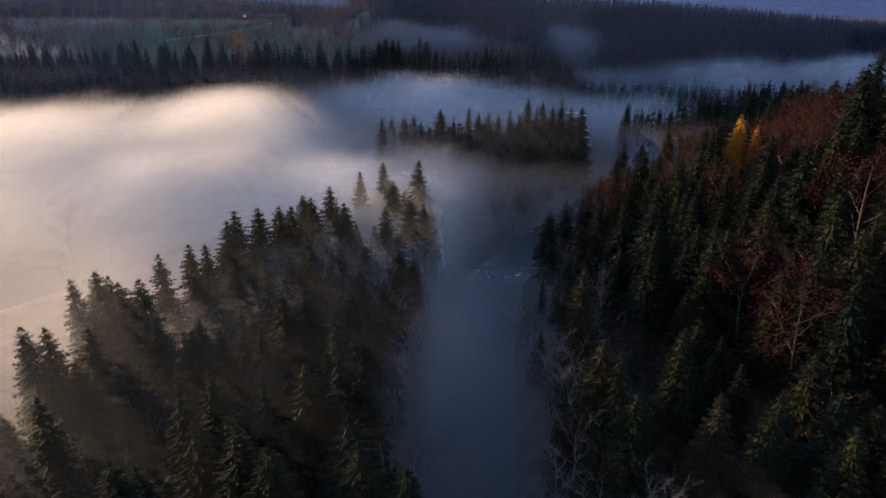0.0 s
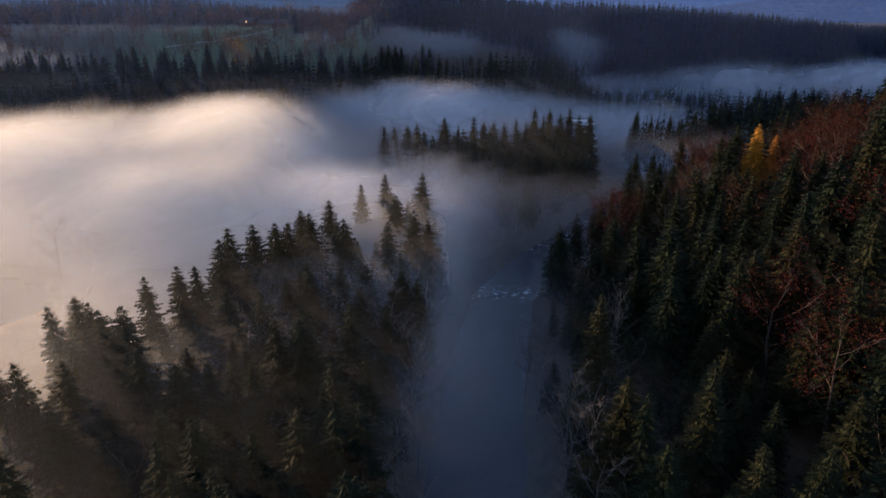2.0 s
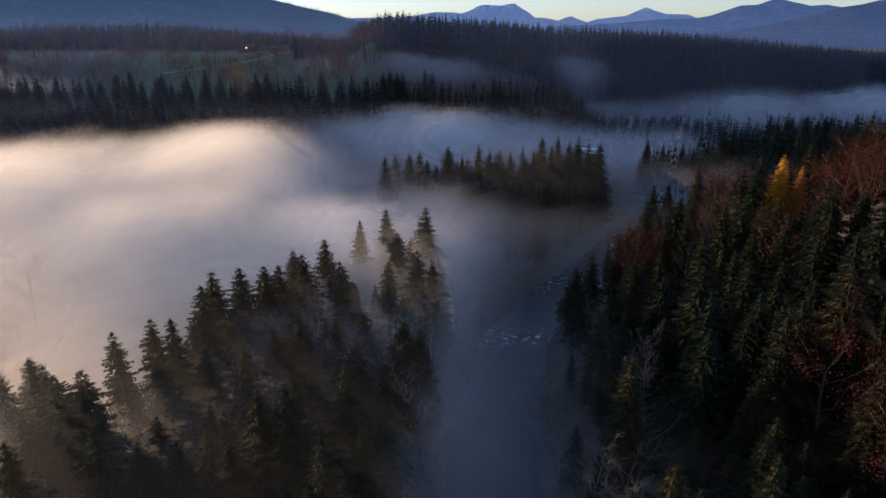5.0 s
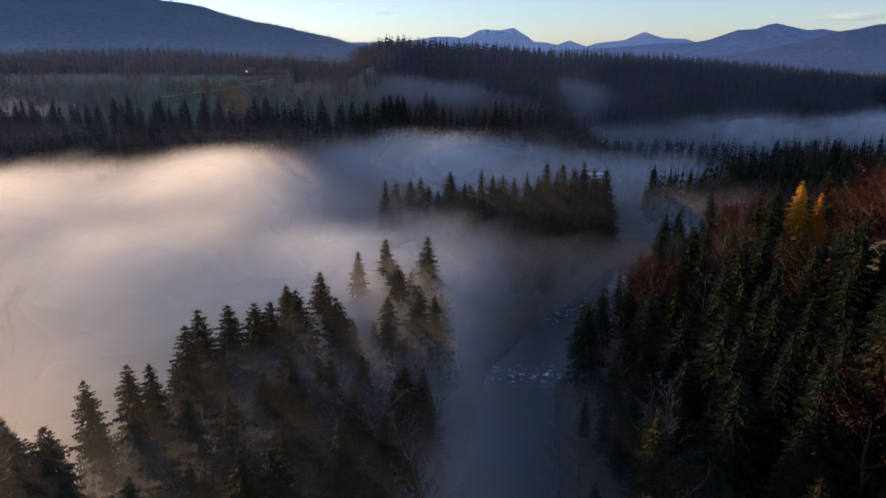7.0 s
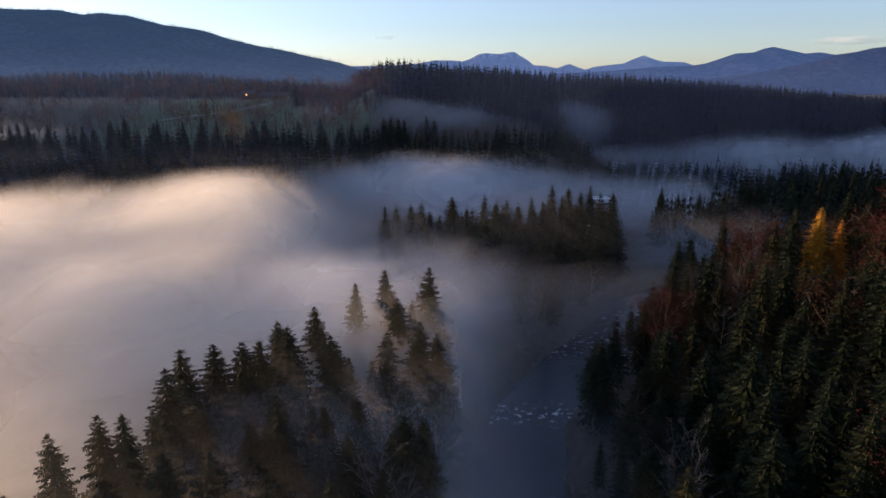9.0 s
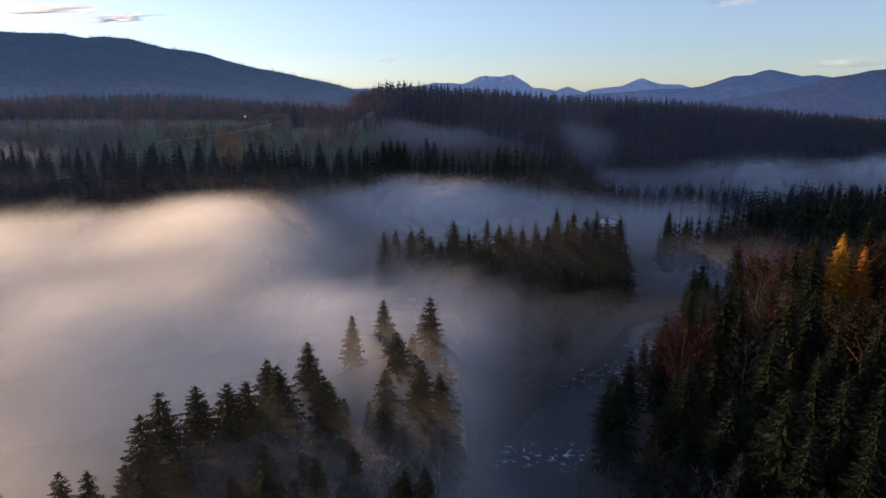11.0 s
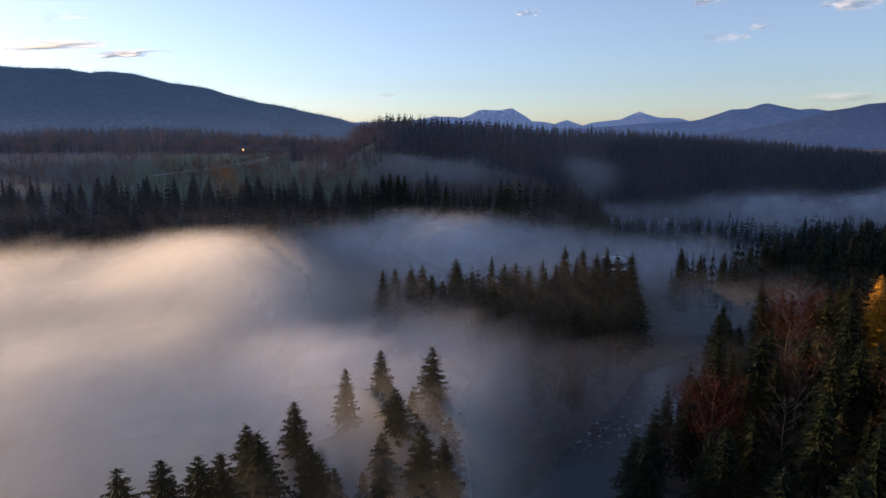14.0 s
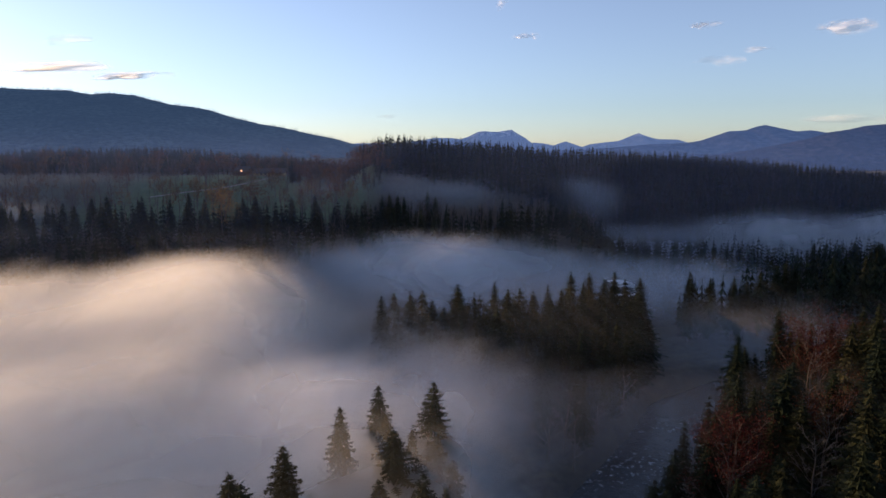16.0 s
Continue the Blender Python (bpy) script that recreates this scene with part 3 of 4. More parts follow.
RIGHT = [(26.3, 106, 31), (23.2, 81.3, 30.5), (25, 77.4, 30), (35.3, 81, 31.6), (25.3, 68.6, 29), (35, 66, 31.3), (41, 65.5, 32), (47.5, 58.2, 32), (52, 113.2, 35.5), (60.5, 188, 33.9),
         (54, 192, 31.5), (85.5, 236, 33.5), (66, 171.7, 37), (78, 150, 46), (78.5, 133, 48.5), (87.8, 139, 54.6), (62.6, 86, 38), (62, 97, 38), (64, 118, 40.5), (69, 126.6, 42.8),
         (69.3, 98.2, 41.7), (71.8, 109.8, 44), (77.5, 119.3, 48), (98.5, 150, 63), (90, 206, 42), (87, 209, 38)]
anch2 = np.array(RIGHT)
plant(SPRUCES, anch2[:, :2], anch2[:, 2], "spruce_tree", "dark spruce on the steep wooded hillside", "tree", "spruces on the hillside")
larches = np.array([(95.5, 205), (98.5, 207), (101.5, 204), (92, 193), (95, 197), (89, 186)], float)
hill = lambda x, y: (river_distance(x, y) > 17) & (x > 24) & clear_of(x, y, anch2, 4) & clear_of(x, y, larches, 8) & clear_of(x, y, red_spots, 5.5)
spots = scatter(125, 24, 130, 40, 240, lambda x, y: hill(x, y) & (x > 40 + 0.0 * y) & (x < 40 + 0.5 * y + 12), 5.4)
plant(SPRUCES, spots, [ground(x, y) + rng.uniform(16, 27) for x, y in spots], "spruce_tree", "dark spruce on the steep wooded hillside", "tree", "spruces on the hillside")
spots = scatter(330, 17, 150, 30, 250, lambda x, y: (river_distance(x, y) > 11) & (x < 40 + 0.5 * y + 14) & clear_of(x, y, larches, 7) & clear_of(x, y, red_spots, 4), 4.0)
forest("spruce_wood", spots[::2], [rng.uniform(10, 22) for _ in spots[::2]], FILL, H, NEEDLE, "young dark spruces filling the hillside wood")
forest("bare_wood", spots[1::4], [rng.uniform(8, 15) for _ in spots[1::4]], BARE, 20.0, TWIG, "leafless brown trees in the hillside wood", wide=1.3)
forest("spruce_wood", spots[3::4], [rng.uniform(9, 19) for _ in spots[3::4]], FILL, H, NEEDLE, "young dark spruces filling the hillside wood", wide=1.3)
plant([LARCH_PARTS], [(95.5, 205), (98.5, 207), (101.5, 204)], [42.4, 40.0, 39.2], "larch_tree", "golden autumn larch glowing among dark spruces", "tree", "larches on the hillside", H, (1.35, 1.6))
for k in range(3):
    reds = np.array(REDS[k::3])
    plant([BEECH_PARTS[k]], reds[:, :2], reds[:, 2], "beech_tree", "copper-red autumn beech on the hillside", "tree", "red beeches", 18.0, (1.1, 1.5))

# island wood: the ridge of spruces behind the near wood
ISLE = [(-26, 268, 30.5), (-16.5, 272, 29.5), (-1.2, 278, 32.3), (0.3, 276, 30.7), (10.7, 280, 32.6), (20.6, 281, 30.2), (29.8, 281, 31.4), (36.9, 282, 36), (44.3, 283, 35.2), (52.4, 281, 36), (61.5, 284, 33),
        (16, 276, 31), (25, 277, 30), (40, 276, 33), (48, 277, 34), (33, 275, 31), (5, 275, 28), (-9, 274, 27), (58, 288, 32), (-12, 262, 26), (-4, 258, 25), (8, 252, 25), (14, 244, 23), (24, 240, 24), (34, 246, 26), (44, 258, 28), (54, 268, 30)]
isle = np.array(ISLE)
plant(SPRUCES, isle[:, :2], isle[:, 2], "spruce_tree", "dark spruce rising out of the fog by the river bend", "tree", "spruces by the river bend")
spots = scatter(190, -24, 60, 206, 300, lambda x, y: (river_distance(x, y) > 9) & (y > np.interp(x, [-34, -5, 12, 40, 60], [268, 258, 236, 236, 263])) & clear_of(x, y, isle, 3), 4.6)
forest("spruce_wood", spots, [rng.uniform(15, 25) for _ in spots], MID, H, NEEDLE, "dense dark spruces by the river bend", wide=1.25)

# wood east of the river, and on the valley floor beyond the hill
EAST = [(192, 407, 30), (185, 385, 31), (213, 406, 30), (218, 394, 30.7), (131.6, 328, 30.5), (122, 322, 28), (103, 303, 29.6), (88, 306, 30), (92, 319, 29), (97, 310, 27), (138, 332, 31), (145, 338, 29.5), (110, 308, 27), (200, 398, 29), (226, 402, 29)]
east = np.array(EAST)
plant(SPRUCES, east[:, :2], east[:, 2], "spruce_tree", "dark spruce on the misty valley floor", "tree", "spruces on the valley floor")
spots = scatter(420, 90, 420, 296, 440, lambda x, y: (river_distance(x, y) > 14) & (y > 300 + 0.2 * (x - 80)) & (y < 318 + 0.7 * (x - 80)) & clear_of(x, y, east, 3), 6.0)
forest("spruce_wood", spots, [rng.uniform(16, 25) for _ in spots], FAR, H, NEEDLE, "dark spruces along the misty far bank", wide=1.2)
spots = scatter(140, 110, 230, 100, 232, lambda x, y: x > 40 + 0.5 * y + 12, 7.0)
forest("spruce_wood", spots, [rng.uniform(18, 27) for _ in spots], FAR, H, NEEDLE, "dark spruces on the hilltop", wide=1.2)

# terrace: wooded slope, the row of spruces on its rim, the trees of the meadow
spots = scatter(1300, -440, 95, 352, 432, lambda x, y: (river_distance(x, y) > 14) & (y > np.interp(x, [-110, -50, 60], [352, 396, 404])), 4.6)
half = rng.random(len(spots)) < 0.7
forest("spruce_wood", spots[half], [rng.uniform(10, 22) for _ in spots[half]], FAR, H, NEEDLE, "dark wooded slope under the terrace", wide=1.3)
forest("bare_wood", spots[~half][::6], [rng.uniform(12, 18) for _ in spots[~half][::6]], BARE, 20.0, TWIG, "leafless brown trees on the wooded slope", wide=1.3)
spots = scatter(150, -420, 84, 430, 478, lambda x, y: (y > 436 + 14 * np.sin(x * 0.05)) & (rng.random(len(x)) < 0.8), 6.0)
forest("spruce_wood", spots, [rng.uniform(12, 21) for _ in spots], MID, H, NEEDLE, "row of dark spruces on the terrace rim", wide=1.25)
ROW = [(-38, 442, 53), (-34, 446, 52), (-16.5, 474, 52.5), (-43, 447, 52), (-30, 450, 51), (-12, 470, 50), (-116, 440, 52), (-125, 446, 51), (-160, 452, 53), (-150, 450, 50), (-215, 445, 51), (-208, 448, 52), (-252, 419, 50),
       (-240, 420, 50), (-258, 412, 50), (-190, 455, 51), (-98, 450, 51), (-84, 455, 52)]
row = np.array(ROW)
plant(SPRUCES, row[:, :2], row[:, 2], "spruce_tree", "tall dark spruce on the rim of the terrace", "tree", "spruces on the terrace rim")
spots = scatter(60, -80, 84, 430, 480, lambda x, y: y > 432, 6.0)
forest("bare_wood", spots, [rng.uniform(14, 21) for _ in spots], BARE, 20.0, TWIG, "bare reddish-brown trees on the terrace rim", wide=1.2)
spots = scatter(330, -560, -75, 500, 665, lambda x, y: (rng.random(len(x)) < 0.9) & ~((x > -200) & (x < -110) & (y < 570) & (rng.random(len(x)) < 0.45)), 6.5)
forest("meadow_trees", spots[::3], [rng.uniform(14, 23) for _ in spots[::3]], [(v, f) for v, f, _, _ in LEAFY], 18.0, TWIG, "bare autumn trees on the meadow", wide=1.15)
forest("meadow_trees", spots[1::3], [rng.uniform(14, 23) for _ in spots[1::3]], BARE, 20.0, TWIG, "bare autumn trees on the meadow")
forest("autumn_foliage", spots[::3], [rng.uniform(14, 23) for _ in spots[::3]], [(a, b) for _, _, a, b in LEAFY], 18.0, RUSSET, "russet autumn crowns on the meadow")
spots = scatter(80, -420, -62, 482, 545, lambda x, y: y > 484, 6.0)
forest("bare_wood", spots, [rng.uniform(19, 27) for _ in spots], BARE, 20.0, TWIG, "tall bare autumn trees on the meadow's edge", wide=0.9)
forest("autumn_foliage", spots[::2], [rng.uniform(17, 24) for _ in spots[::2]], [(a, b) for _, _, a, b in LEAFY], 18.0, RUSSET, "thin russet crowns on the meadow's edge", wide=0.8)
plant([GOLD_PARTS[0]], [(-130, 422)], [55.5], "birch_tree", "yellow autumn birch on the terrace rim", "tree", "", 18.0)
spots = scatter(70, -125, -58, 570, 650, lambda x, y: y > 575, 5.0)
forest("bare_wood", spots[::2], [rng.uniform(12, 19) for _ in spots[::2]], [(v, f) for v, f, _, _ in LEAFY], 18.0, TWIG, "bare trees at the wood's edge")
forest("autumn_foliage", spots[::2], [rng.uniform(12, 19) for _ in spots[::2]], [(a, b) for _, _, a, b in LEAFY], 18.0, RUSSET, "russet trees at the wood's edge", wide=1.2)
forest("spruce_wood", spots[1::2], [rng.uniform(10, 17) for _ in spots[1::2]], FAR, H, NEEDLE, "young spruces at the wood's edge")
plant(SPRUCES, [(-133, 600), (-128, 604)], [73, 68], "spruce_tree", "lone dark spruce on the meadow", "tree", "spruces on the meadow")
forest("autumn_foliage", [(-78, 640), (-72, 636), (-84, 646), (-60, 604), (-54, 600), (-66, 641), (-112, 630)], [19, 18, 17, 14, 14, 17, 16], [(a, b) for _, _, a, b in LEAFY], 18.0, RUSSET, "russet beeches at the wood's edge", wide=1.3)

spots = scatter(420, -70, 100, 470, 585, lambda x, y: (river_distance(x, y) > 14) & (y < 500 + 0.3 * (x + 70) + 20), 6.0)
forest("spruce_wood", spots[::2], [rng.uniform(8, 14) for _ in spots[::2]], FAR, H, NEEDLE, "dark spruces behind the terrace rim")
forest("bare_wood", spots[1::2], [rng.uniform(8, 15) for _ in spots[1::2]], BARE, 20.0, TWIG, "bare reddish trees behind the terrace rim", wide=1.2)

# the ridge wood and the woods behind the meadow
def ridge_keep(x, y):
    crest = np.interp(x, [-80, -56, 110, 247, 465], [645, 660, 690, 733, 760])
    return (y < crest + 30) & ((x > -62) | (y > 640)) & (y > np.interp(x, [-60, 60, 120], [606, 575, 545]))


spots = scatter(3600, -88, 640, 540, 800, ridge_keep, 4.4)
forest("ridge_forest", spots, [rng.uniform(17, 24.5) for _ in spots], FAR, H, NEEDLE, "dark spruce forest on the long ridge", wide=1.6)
spots = scatter(1100, 84, 640, 425, 575, lambda x, y: (y > 440 + 0.0 * x) & (rng.random(len(x)) < 0.9), 6.0)
forest("valley_forest", spots, [rng.uniform(12, 19) for _ in spots], FAR, H, NEEDLE, "dark spruce forest along the far valley side", wide=1.5)
spots = scatter(1500, -800, -90, 665, 960, lambda x, y: y > 665, 8.0)
forest("hill_forest", spots, [rng.uniform(13, 19) for _ in spots], FAR, H, NEEDLE, "dark forest behind the meadow", wide=1.5)

# the big wooded hill in the west
crest_x = [-4200, -2700, -2400, -2177, -2023, -1870, -1717, -1616, -1538, -1411, -1260, -1157, -1081, -1005, -852, -750, -597, -494, -401, -250, 0]
crest_z = [420, 420, 410, 398, 389, 381, 376, 356, 363, 350, 310, 300, 287, 262, 224, 206, 172, 155, 128, 88, 50]
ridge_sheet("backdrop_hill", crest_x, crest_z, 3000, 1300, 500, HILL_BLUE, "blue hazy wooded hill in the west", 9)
sx = rng.uniform(-3000, -150, 1500)
V, F = [], []
v0, f0 = far_spruce(rng, 20.0, 4, 0.24)
sz = np.interp(sx, crest_x, crest_z)
for k, (x, z) in enumerate(zip(sx, sz)):
    V.append(v0 * (1, 1, rng.uniform(0.6, 1.3)) + (x, 3000 + rng.uniform(-12, 4), z - 11 + 9 * 0.35 * float(fbm(np.array([x]), np.array([0.0]), 320, 5, 3)[0])))
    F.append(f0 + k * len(v0))
# carries the hill's painted haze glow too
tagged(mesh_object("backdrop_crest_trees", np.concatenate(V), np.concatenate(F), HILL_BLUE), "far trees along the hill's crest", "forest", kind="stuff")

# bare trees by the lake and along the river
LAKESIDE = [(-109, 172, 22), (-116, 168, 15), (-79, 180, 15), (-95, 169, 16), (-91, 171, 17), (-105, 160, 12), (-112, 178, 14)]
RIVERSIDE = [(-12, 118, 22), (-9, 112, 21), (-5, 96, 19), (-6, 104, 20), (-13, 135, 19), (18, 88, 20), (20, 82, 21), (19, 74, 19), (22, 70, 18), (29, 62, 18), (20, 98, 19), (23, 92, 18), (-30, 55, 20), (-36, 60, 21), (-42, 64, 18), (-26, 84, 19), (-40, 88, 19),
             (33, 120, 18), (36, 128, 19), (25, 60, 20), (60, 175, 18), (66, 182, 18), (17, 110, 19), (16, 120, 18), (15, 66, 20), (18, 56, 19), (-8, 84, 19), (-4, 76, 18), (-7, 66, 20), (-10, 126, 20)]
for lst, label, grp in ((LAKESIDE, "bare leafless tree on the lake shore", "bare trees by the lake"), (RIVERSIDE, "bare pale-barked tree by the river", "bare trees by the river")):
    pts = np.array(lst, float)
    plant(BARE_MESH, pts[:, :2], [float(ground(x, y)) + h for x, y, h in pts], "bare_tree", label, "tree", grp, 20.0, (1.1, 1.4) if lst is LAKESIDE else (0.9, 1.3))


# ---------------------------------------------------------------- buildings
def plain_material(name, dark, light, rough=0.8, scale=1.5):
    mat, nt, bsdf = material(name)
    nt.links.new(ramp(nt, noise_tex(nt, scale, 5), [(0.3, dark), (0.7, light)]), bsdf.inputs["Base Color"])
    bsdf.inputs["Roughness"].default_value = rough
    return mat


PLASTER = plain_material("pale_plaster", (0.38, 0.39, 0.41), (0.55, 0.56, 0.58))
CREAM = plain_material("cream_plaster", (0.24, 0.17, 0.08), (0.34, 0.25, 0.13))
TILES = plain_material("dark_roof", (0.035, 0.03, 0.03), (0.07, 0.06, 0.055))
TIMBER = plain_material("brown_timber", (0.06, 0.035, 0.02), (0.12, 0.07, 0.04))
GLASS = plain_material("dark_window", (0.02, 0.025, 0.03), (0.03, 0.035, 0.04), 0.1)
GRAVEL = plain_material("gravel", (0.20, 0.18, 0.15), (0.32, 0.29, 0.25), 0.95, 0.8)
LIT, lit_nt, lit_bsdf = material("lit_lamp")
lit_bsdf.inputs["Emission Color"].default_value, lit_bsdf.inputs["Emission Strength"].default_value = (1.0, 0.36, 0.06, 1), 2.2


def part(name, bm, mat, parent, label=""):
    me = bpy.data.meshes.new(name)
    bm.to_mesh(me)
    bm.free()
    me.materials.append(mat)
    ob = new(name, me)
    ob.parent = parent
    return tagged(ob, label)


def box_bm(x0, x1, y0, y1, z0, z1):
    bm = bmesh.new()
    bmesh.ops.create_cube(bm, size=1, matrix=Matrix.Translation(((x0 + x1) / 2, (y0 + y1) / 2, (z0 + z1) / 2)) @ Matrix.Diagonal((x1 - x0, y1 - y0, z1 - z0, 1)))
    bmesh.ops.bevel(bm, geom=bm.edges[:], offset=0.04, segments=1, affect="EDGES")
    return bm


def gable_bm(w, d, z, rise, over):
    """A pitched roof with thickness and eaves; the ridge runs along x."""
    bm = bmesh.new()
    half, t = d / 2 + over, 0.3
    slope = rise / (d / 2)
    prof = [(-half, z - over * slope), (0, z + rise), (half, z - over * slope), (half, z - over * slope + t), (0, z + rise + t * 1.4), (-half, z - over * slope + t)]
    rows = [[bm.verts.new((x, y, zz)) for y, zz in prof] for x in (-w / 2 - over, w / 2 + over)]
    for k in range(6):
        bm.faces.new((rows[0][k], rows[0][(k + 1) % 6], rows[1][(k + 1) % 6], rows[1][k]))
    bm.faces.new(rows[0][::-1])
    bm.faces.new(rows[1])
    bmesh.ops.recalc_face_normals(bm, faces=bm.faces[:])
    return bm


def farmhouse(x, y, w, d, eaves, rise, wall, label, turn, windows):
    root = tagged(new("farmhouse"), label, "house")
    root.matrix_basis = pose(x, y, float(ground(x, y)) - 0.5, 0, 0, turn)
    part("wall", box_bm(-w / 2, w / 2, -d / 2, d / 2, 0, eaves), wall, root)
    part("roof", gable_bm(w, d, eaves, rise, 0.9), TILES, root, "dark tiled pitched roof")
    for k in range(windows):
        wx = -w / 2 + (k + 0.7) * w / (windows + 0.4)
        pane = part("window", box_bm(wx - 0.5, wx + 0.5, -d / 2 - 0.05, -d / 2 + 0.1, 1.4, 2.7), GLASS, root)
        part("sill", box_bm(wx - 0.6, wx + 0.6, -d / 2 - 0.2, -d / 2 + 0.1, 1.25, 1.4), TIMBER, pane)
    for sx in (-1, 1):
        gable = bmesh.new()
        vs = [gable.verts.new((sx * (w / 2 - 0.15 * k), yy, zz)) for k in (0, 1) for yy, zz in ((-d / 2, eaves), (d / 2, eaves), (0, eaves + rise))]
        gable.faces.new(vs[:3]), gable.faces.new(vs[3:][::-1])
        for a, b in ((0, 1), (1, 2), (2, 0)):
            gable.faces.new((vs[a], vs[b], vs[b + 3], vs[a + 3]))
        bmesh.ops.recalc_face_normals(gable, faces=gable.faces[:])
        part("gable", gable, TIMBER, root, "brown timber gable")
    return root


farmhouse(-163, 642, 26, 10, 3.2, 3.4, CREAM, "long low farmhouse with cream walls and a dark roof", 3, 7)
farmhouse(-188, 646, 12, 10, 5.0, 3.4, TIMBER, "brown timber barn beside the farmhouse", -6, 3)
lamp = tagged(new("yard_lamp"), "glowing orange yard lamp on a post", "lamp")
lamp.matrix_basis = pose(-186.5, 634, float(ground(-186.5, 634)))
bm = bmesh.new()
bmesh.ops.create_cone(bm, cap_ends=True, segments=8, radius1=0.10, radius2=0.06, depth=4.4, matrix=Matrix.Translation((0, 0, 2.1)))
part("post", bm, TIMBER, lamp)
bm = bmesh.new()
bmesh.ops.create_icosphere(bm, subdivisions=2, radius=0.75, matrix=Matrix.Translation((0, 0, 4.6)))
part("globe", bm, LIT, lamp, "glowing orange globe")

track, tside = ribbon(np.array([(-155, 634), (-160, 618), (-172, 600), (-186, 585), (-205, 572), (-235, 560)], float), 3, 3.0)
tv = np.concatenate([np.stack([track + tside * o], 0) for o in (-1.6, 1.6)]).transpose(1, 0, 2).reshape(-1, 2)
tz = ground(tv[:, 0], tv[:, 1]) + 0.15
tagged(mesh_object("farm_track", np.column_stack([tv, tz]), grid_faces(2, len(track)), GRAVEL), "pale gravel track across the meadow", "track", kind="structure")


def white_block(x, y, w, d, floors):
    """A pale building by the river bend: white bands between long rows of windows, under snow."""
    root = tagged(new("riverside_building"), "pale flat-roofed building with white balcony bands by the river", "building")
    root.matrix_basis = pose(x, y, float(ground(x, y)) - 0.5, 0, 0, 8)
    for k in range(floors):
        z, back = k * 3.4, k * 2.2
        part("storey", box_bm(-w / 2, w / 2, -d / 2 + back, d / 2, z, z + 3.3), TILES, root)
        part("balcony", box_bm(-w / 2 - 0.3, w / 2 + 0.3, -d / 2 + back - 1.2, -d / 2 + back - 0.95, z + 2.4, z + 3.7), PLASTER, root, "white balcony band")
        part("slab", box_bm(-w / 2 - 0.3, w / 2 + 0.3, -d / 2 + back - 1.2, -d / 2 + back + 0.2, z + 3.3, z + 3.5), PLASTER, root)
        for j in range(5):
            wx = -w / 2 + (j + 0.5) * w / 5
            part("window", box_bm(wx - w / 13, wx + w / 13, -d / 2 + back - 0.08, -d / 2 + back + 0.05, z + 0.6, z + 2.3), GLASS, root)
    part("roof", box_bm(-w / 2 - 0.4, w / 2 + 0.4, -d / 2 + floors * 2.2 - 1.5, d / 2 + 0.4, floors * 3.4, floors * 3.4 + 0.4), PLASTER, root, "snow-covered flat roof")
white_block(72, 338, 7.5, 18, 5)


# ---------------------------------------------------------------- fog
LIE = Vector((0.25, -0.62, 0.74)).normalized()   # the sheets of droplets lie aslant, so that a bank is thick from every side


def oval(X, Y, cx, cy, rx, ry):
    return np.clip(1 - ((X - cx) / rx) ** 2 - ((Y - cy) / ry) ** 2, 0, 1)


def fog_body(name, box, gap, step, density, label, mat):
    """A body of fog, built of many slanting sheets of droplets, gap metres apart; density(X, Y, Z) is what a metre of it hides."""
    x0, x1, y0, y1, z0, z1 = box
    gx, gz = np.arange(x0, x1 + step, step), np.arange(z0, z1 + step * 0.6, step * 0.6)
    GX, GZ = np.meshgrid(gx, gz)
    faces0 = grid_faces(len(gx), len(gz))
    ends = [LIE.dot(Vector(c)) for c in itertools.product((x0, x1), (y0, y1), (z0, z1))]
    V, F, D, n = [], [], [], 0
    for k, c in enumerate(np.arange(min(ends), max(ends), gap)):
        GY = (c - LIE.x * GX - LIE.z * GZ) / LIE.y + 0.35 * gap * fbm(GX, GZ, 60, 2, 60 + k)
        inside = (GY > y0) & (GY < y1)
        if not inside.any():
            continue
        d = 1 - np.exp(-gap * np.clip(np.where(inside, density(GX, GY, GZ), 0), 0, None))
        d = np.where(GZ < ground(GX, GY) - 4, 0, d).ravel()
        keep = d[faces0].max(1) > 0.0015
        if not keep.any():
            continue
        used, faces = np.unique(faces0[keep], return_inverse=True)
        V.append(np.stack([GX, GY, GZ], -1).reshape(-1, 3)[used])
        D.append(d[used])
        F.append(faces.reshape(-1, 4) + n)
        n += len(used)
    return tagged(mesh_object(name, np.concatenate(V), np.concatenate(F), mat, [("droplets", np.concatenate(D))], True), label, "fog", kind="stuff")


def west_density(X, Y, Z):
    """The bank over the lake: it leans on the wood's edge and thins out to the near shore."""
    n = billow(X, Y, Z, 46, 4, 1)
    edge = np.interp(Y, [60, 104, 140, 188, 230, 300, 345], [-84, -70, -54, -36, -30, -34, -44])
    a = smooth(edge + 20, edge - 55, X + 10 * n) * smooth(350, 318, Y + 12 * n) * smooth(108, 190, Y + 0.5 * (X + 60))
    top = np.interp(Y, [100, 180, 240, 300, 345], [16, 25, 29, 29, 23]) - 13 * smooth(-130, -280, X) - 12 * smooth(-85, -25, X) + 8 * fbm(X, Y, 85, 2, 31)
    return 0.065 * a * smooth(-4, 9, top - Z + 8 * n) * np.clip(0.8 + 0.6 * n, 0.1, None)


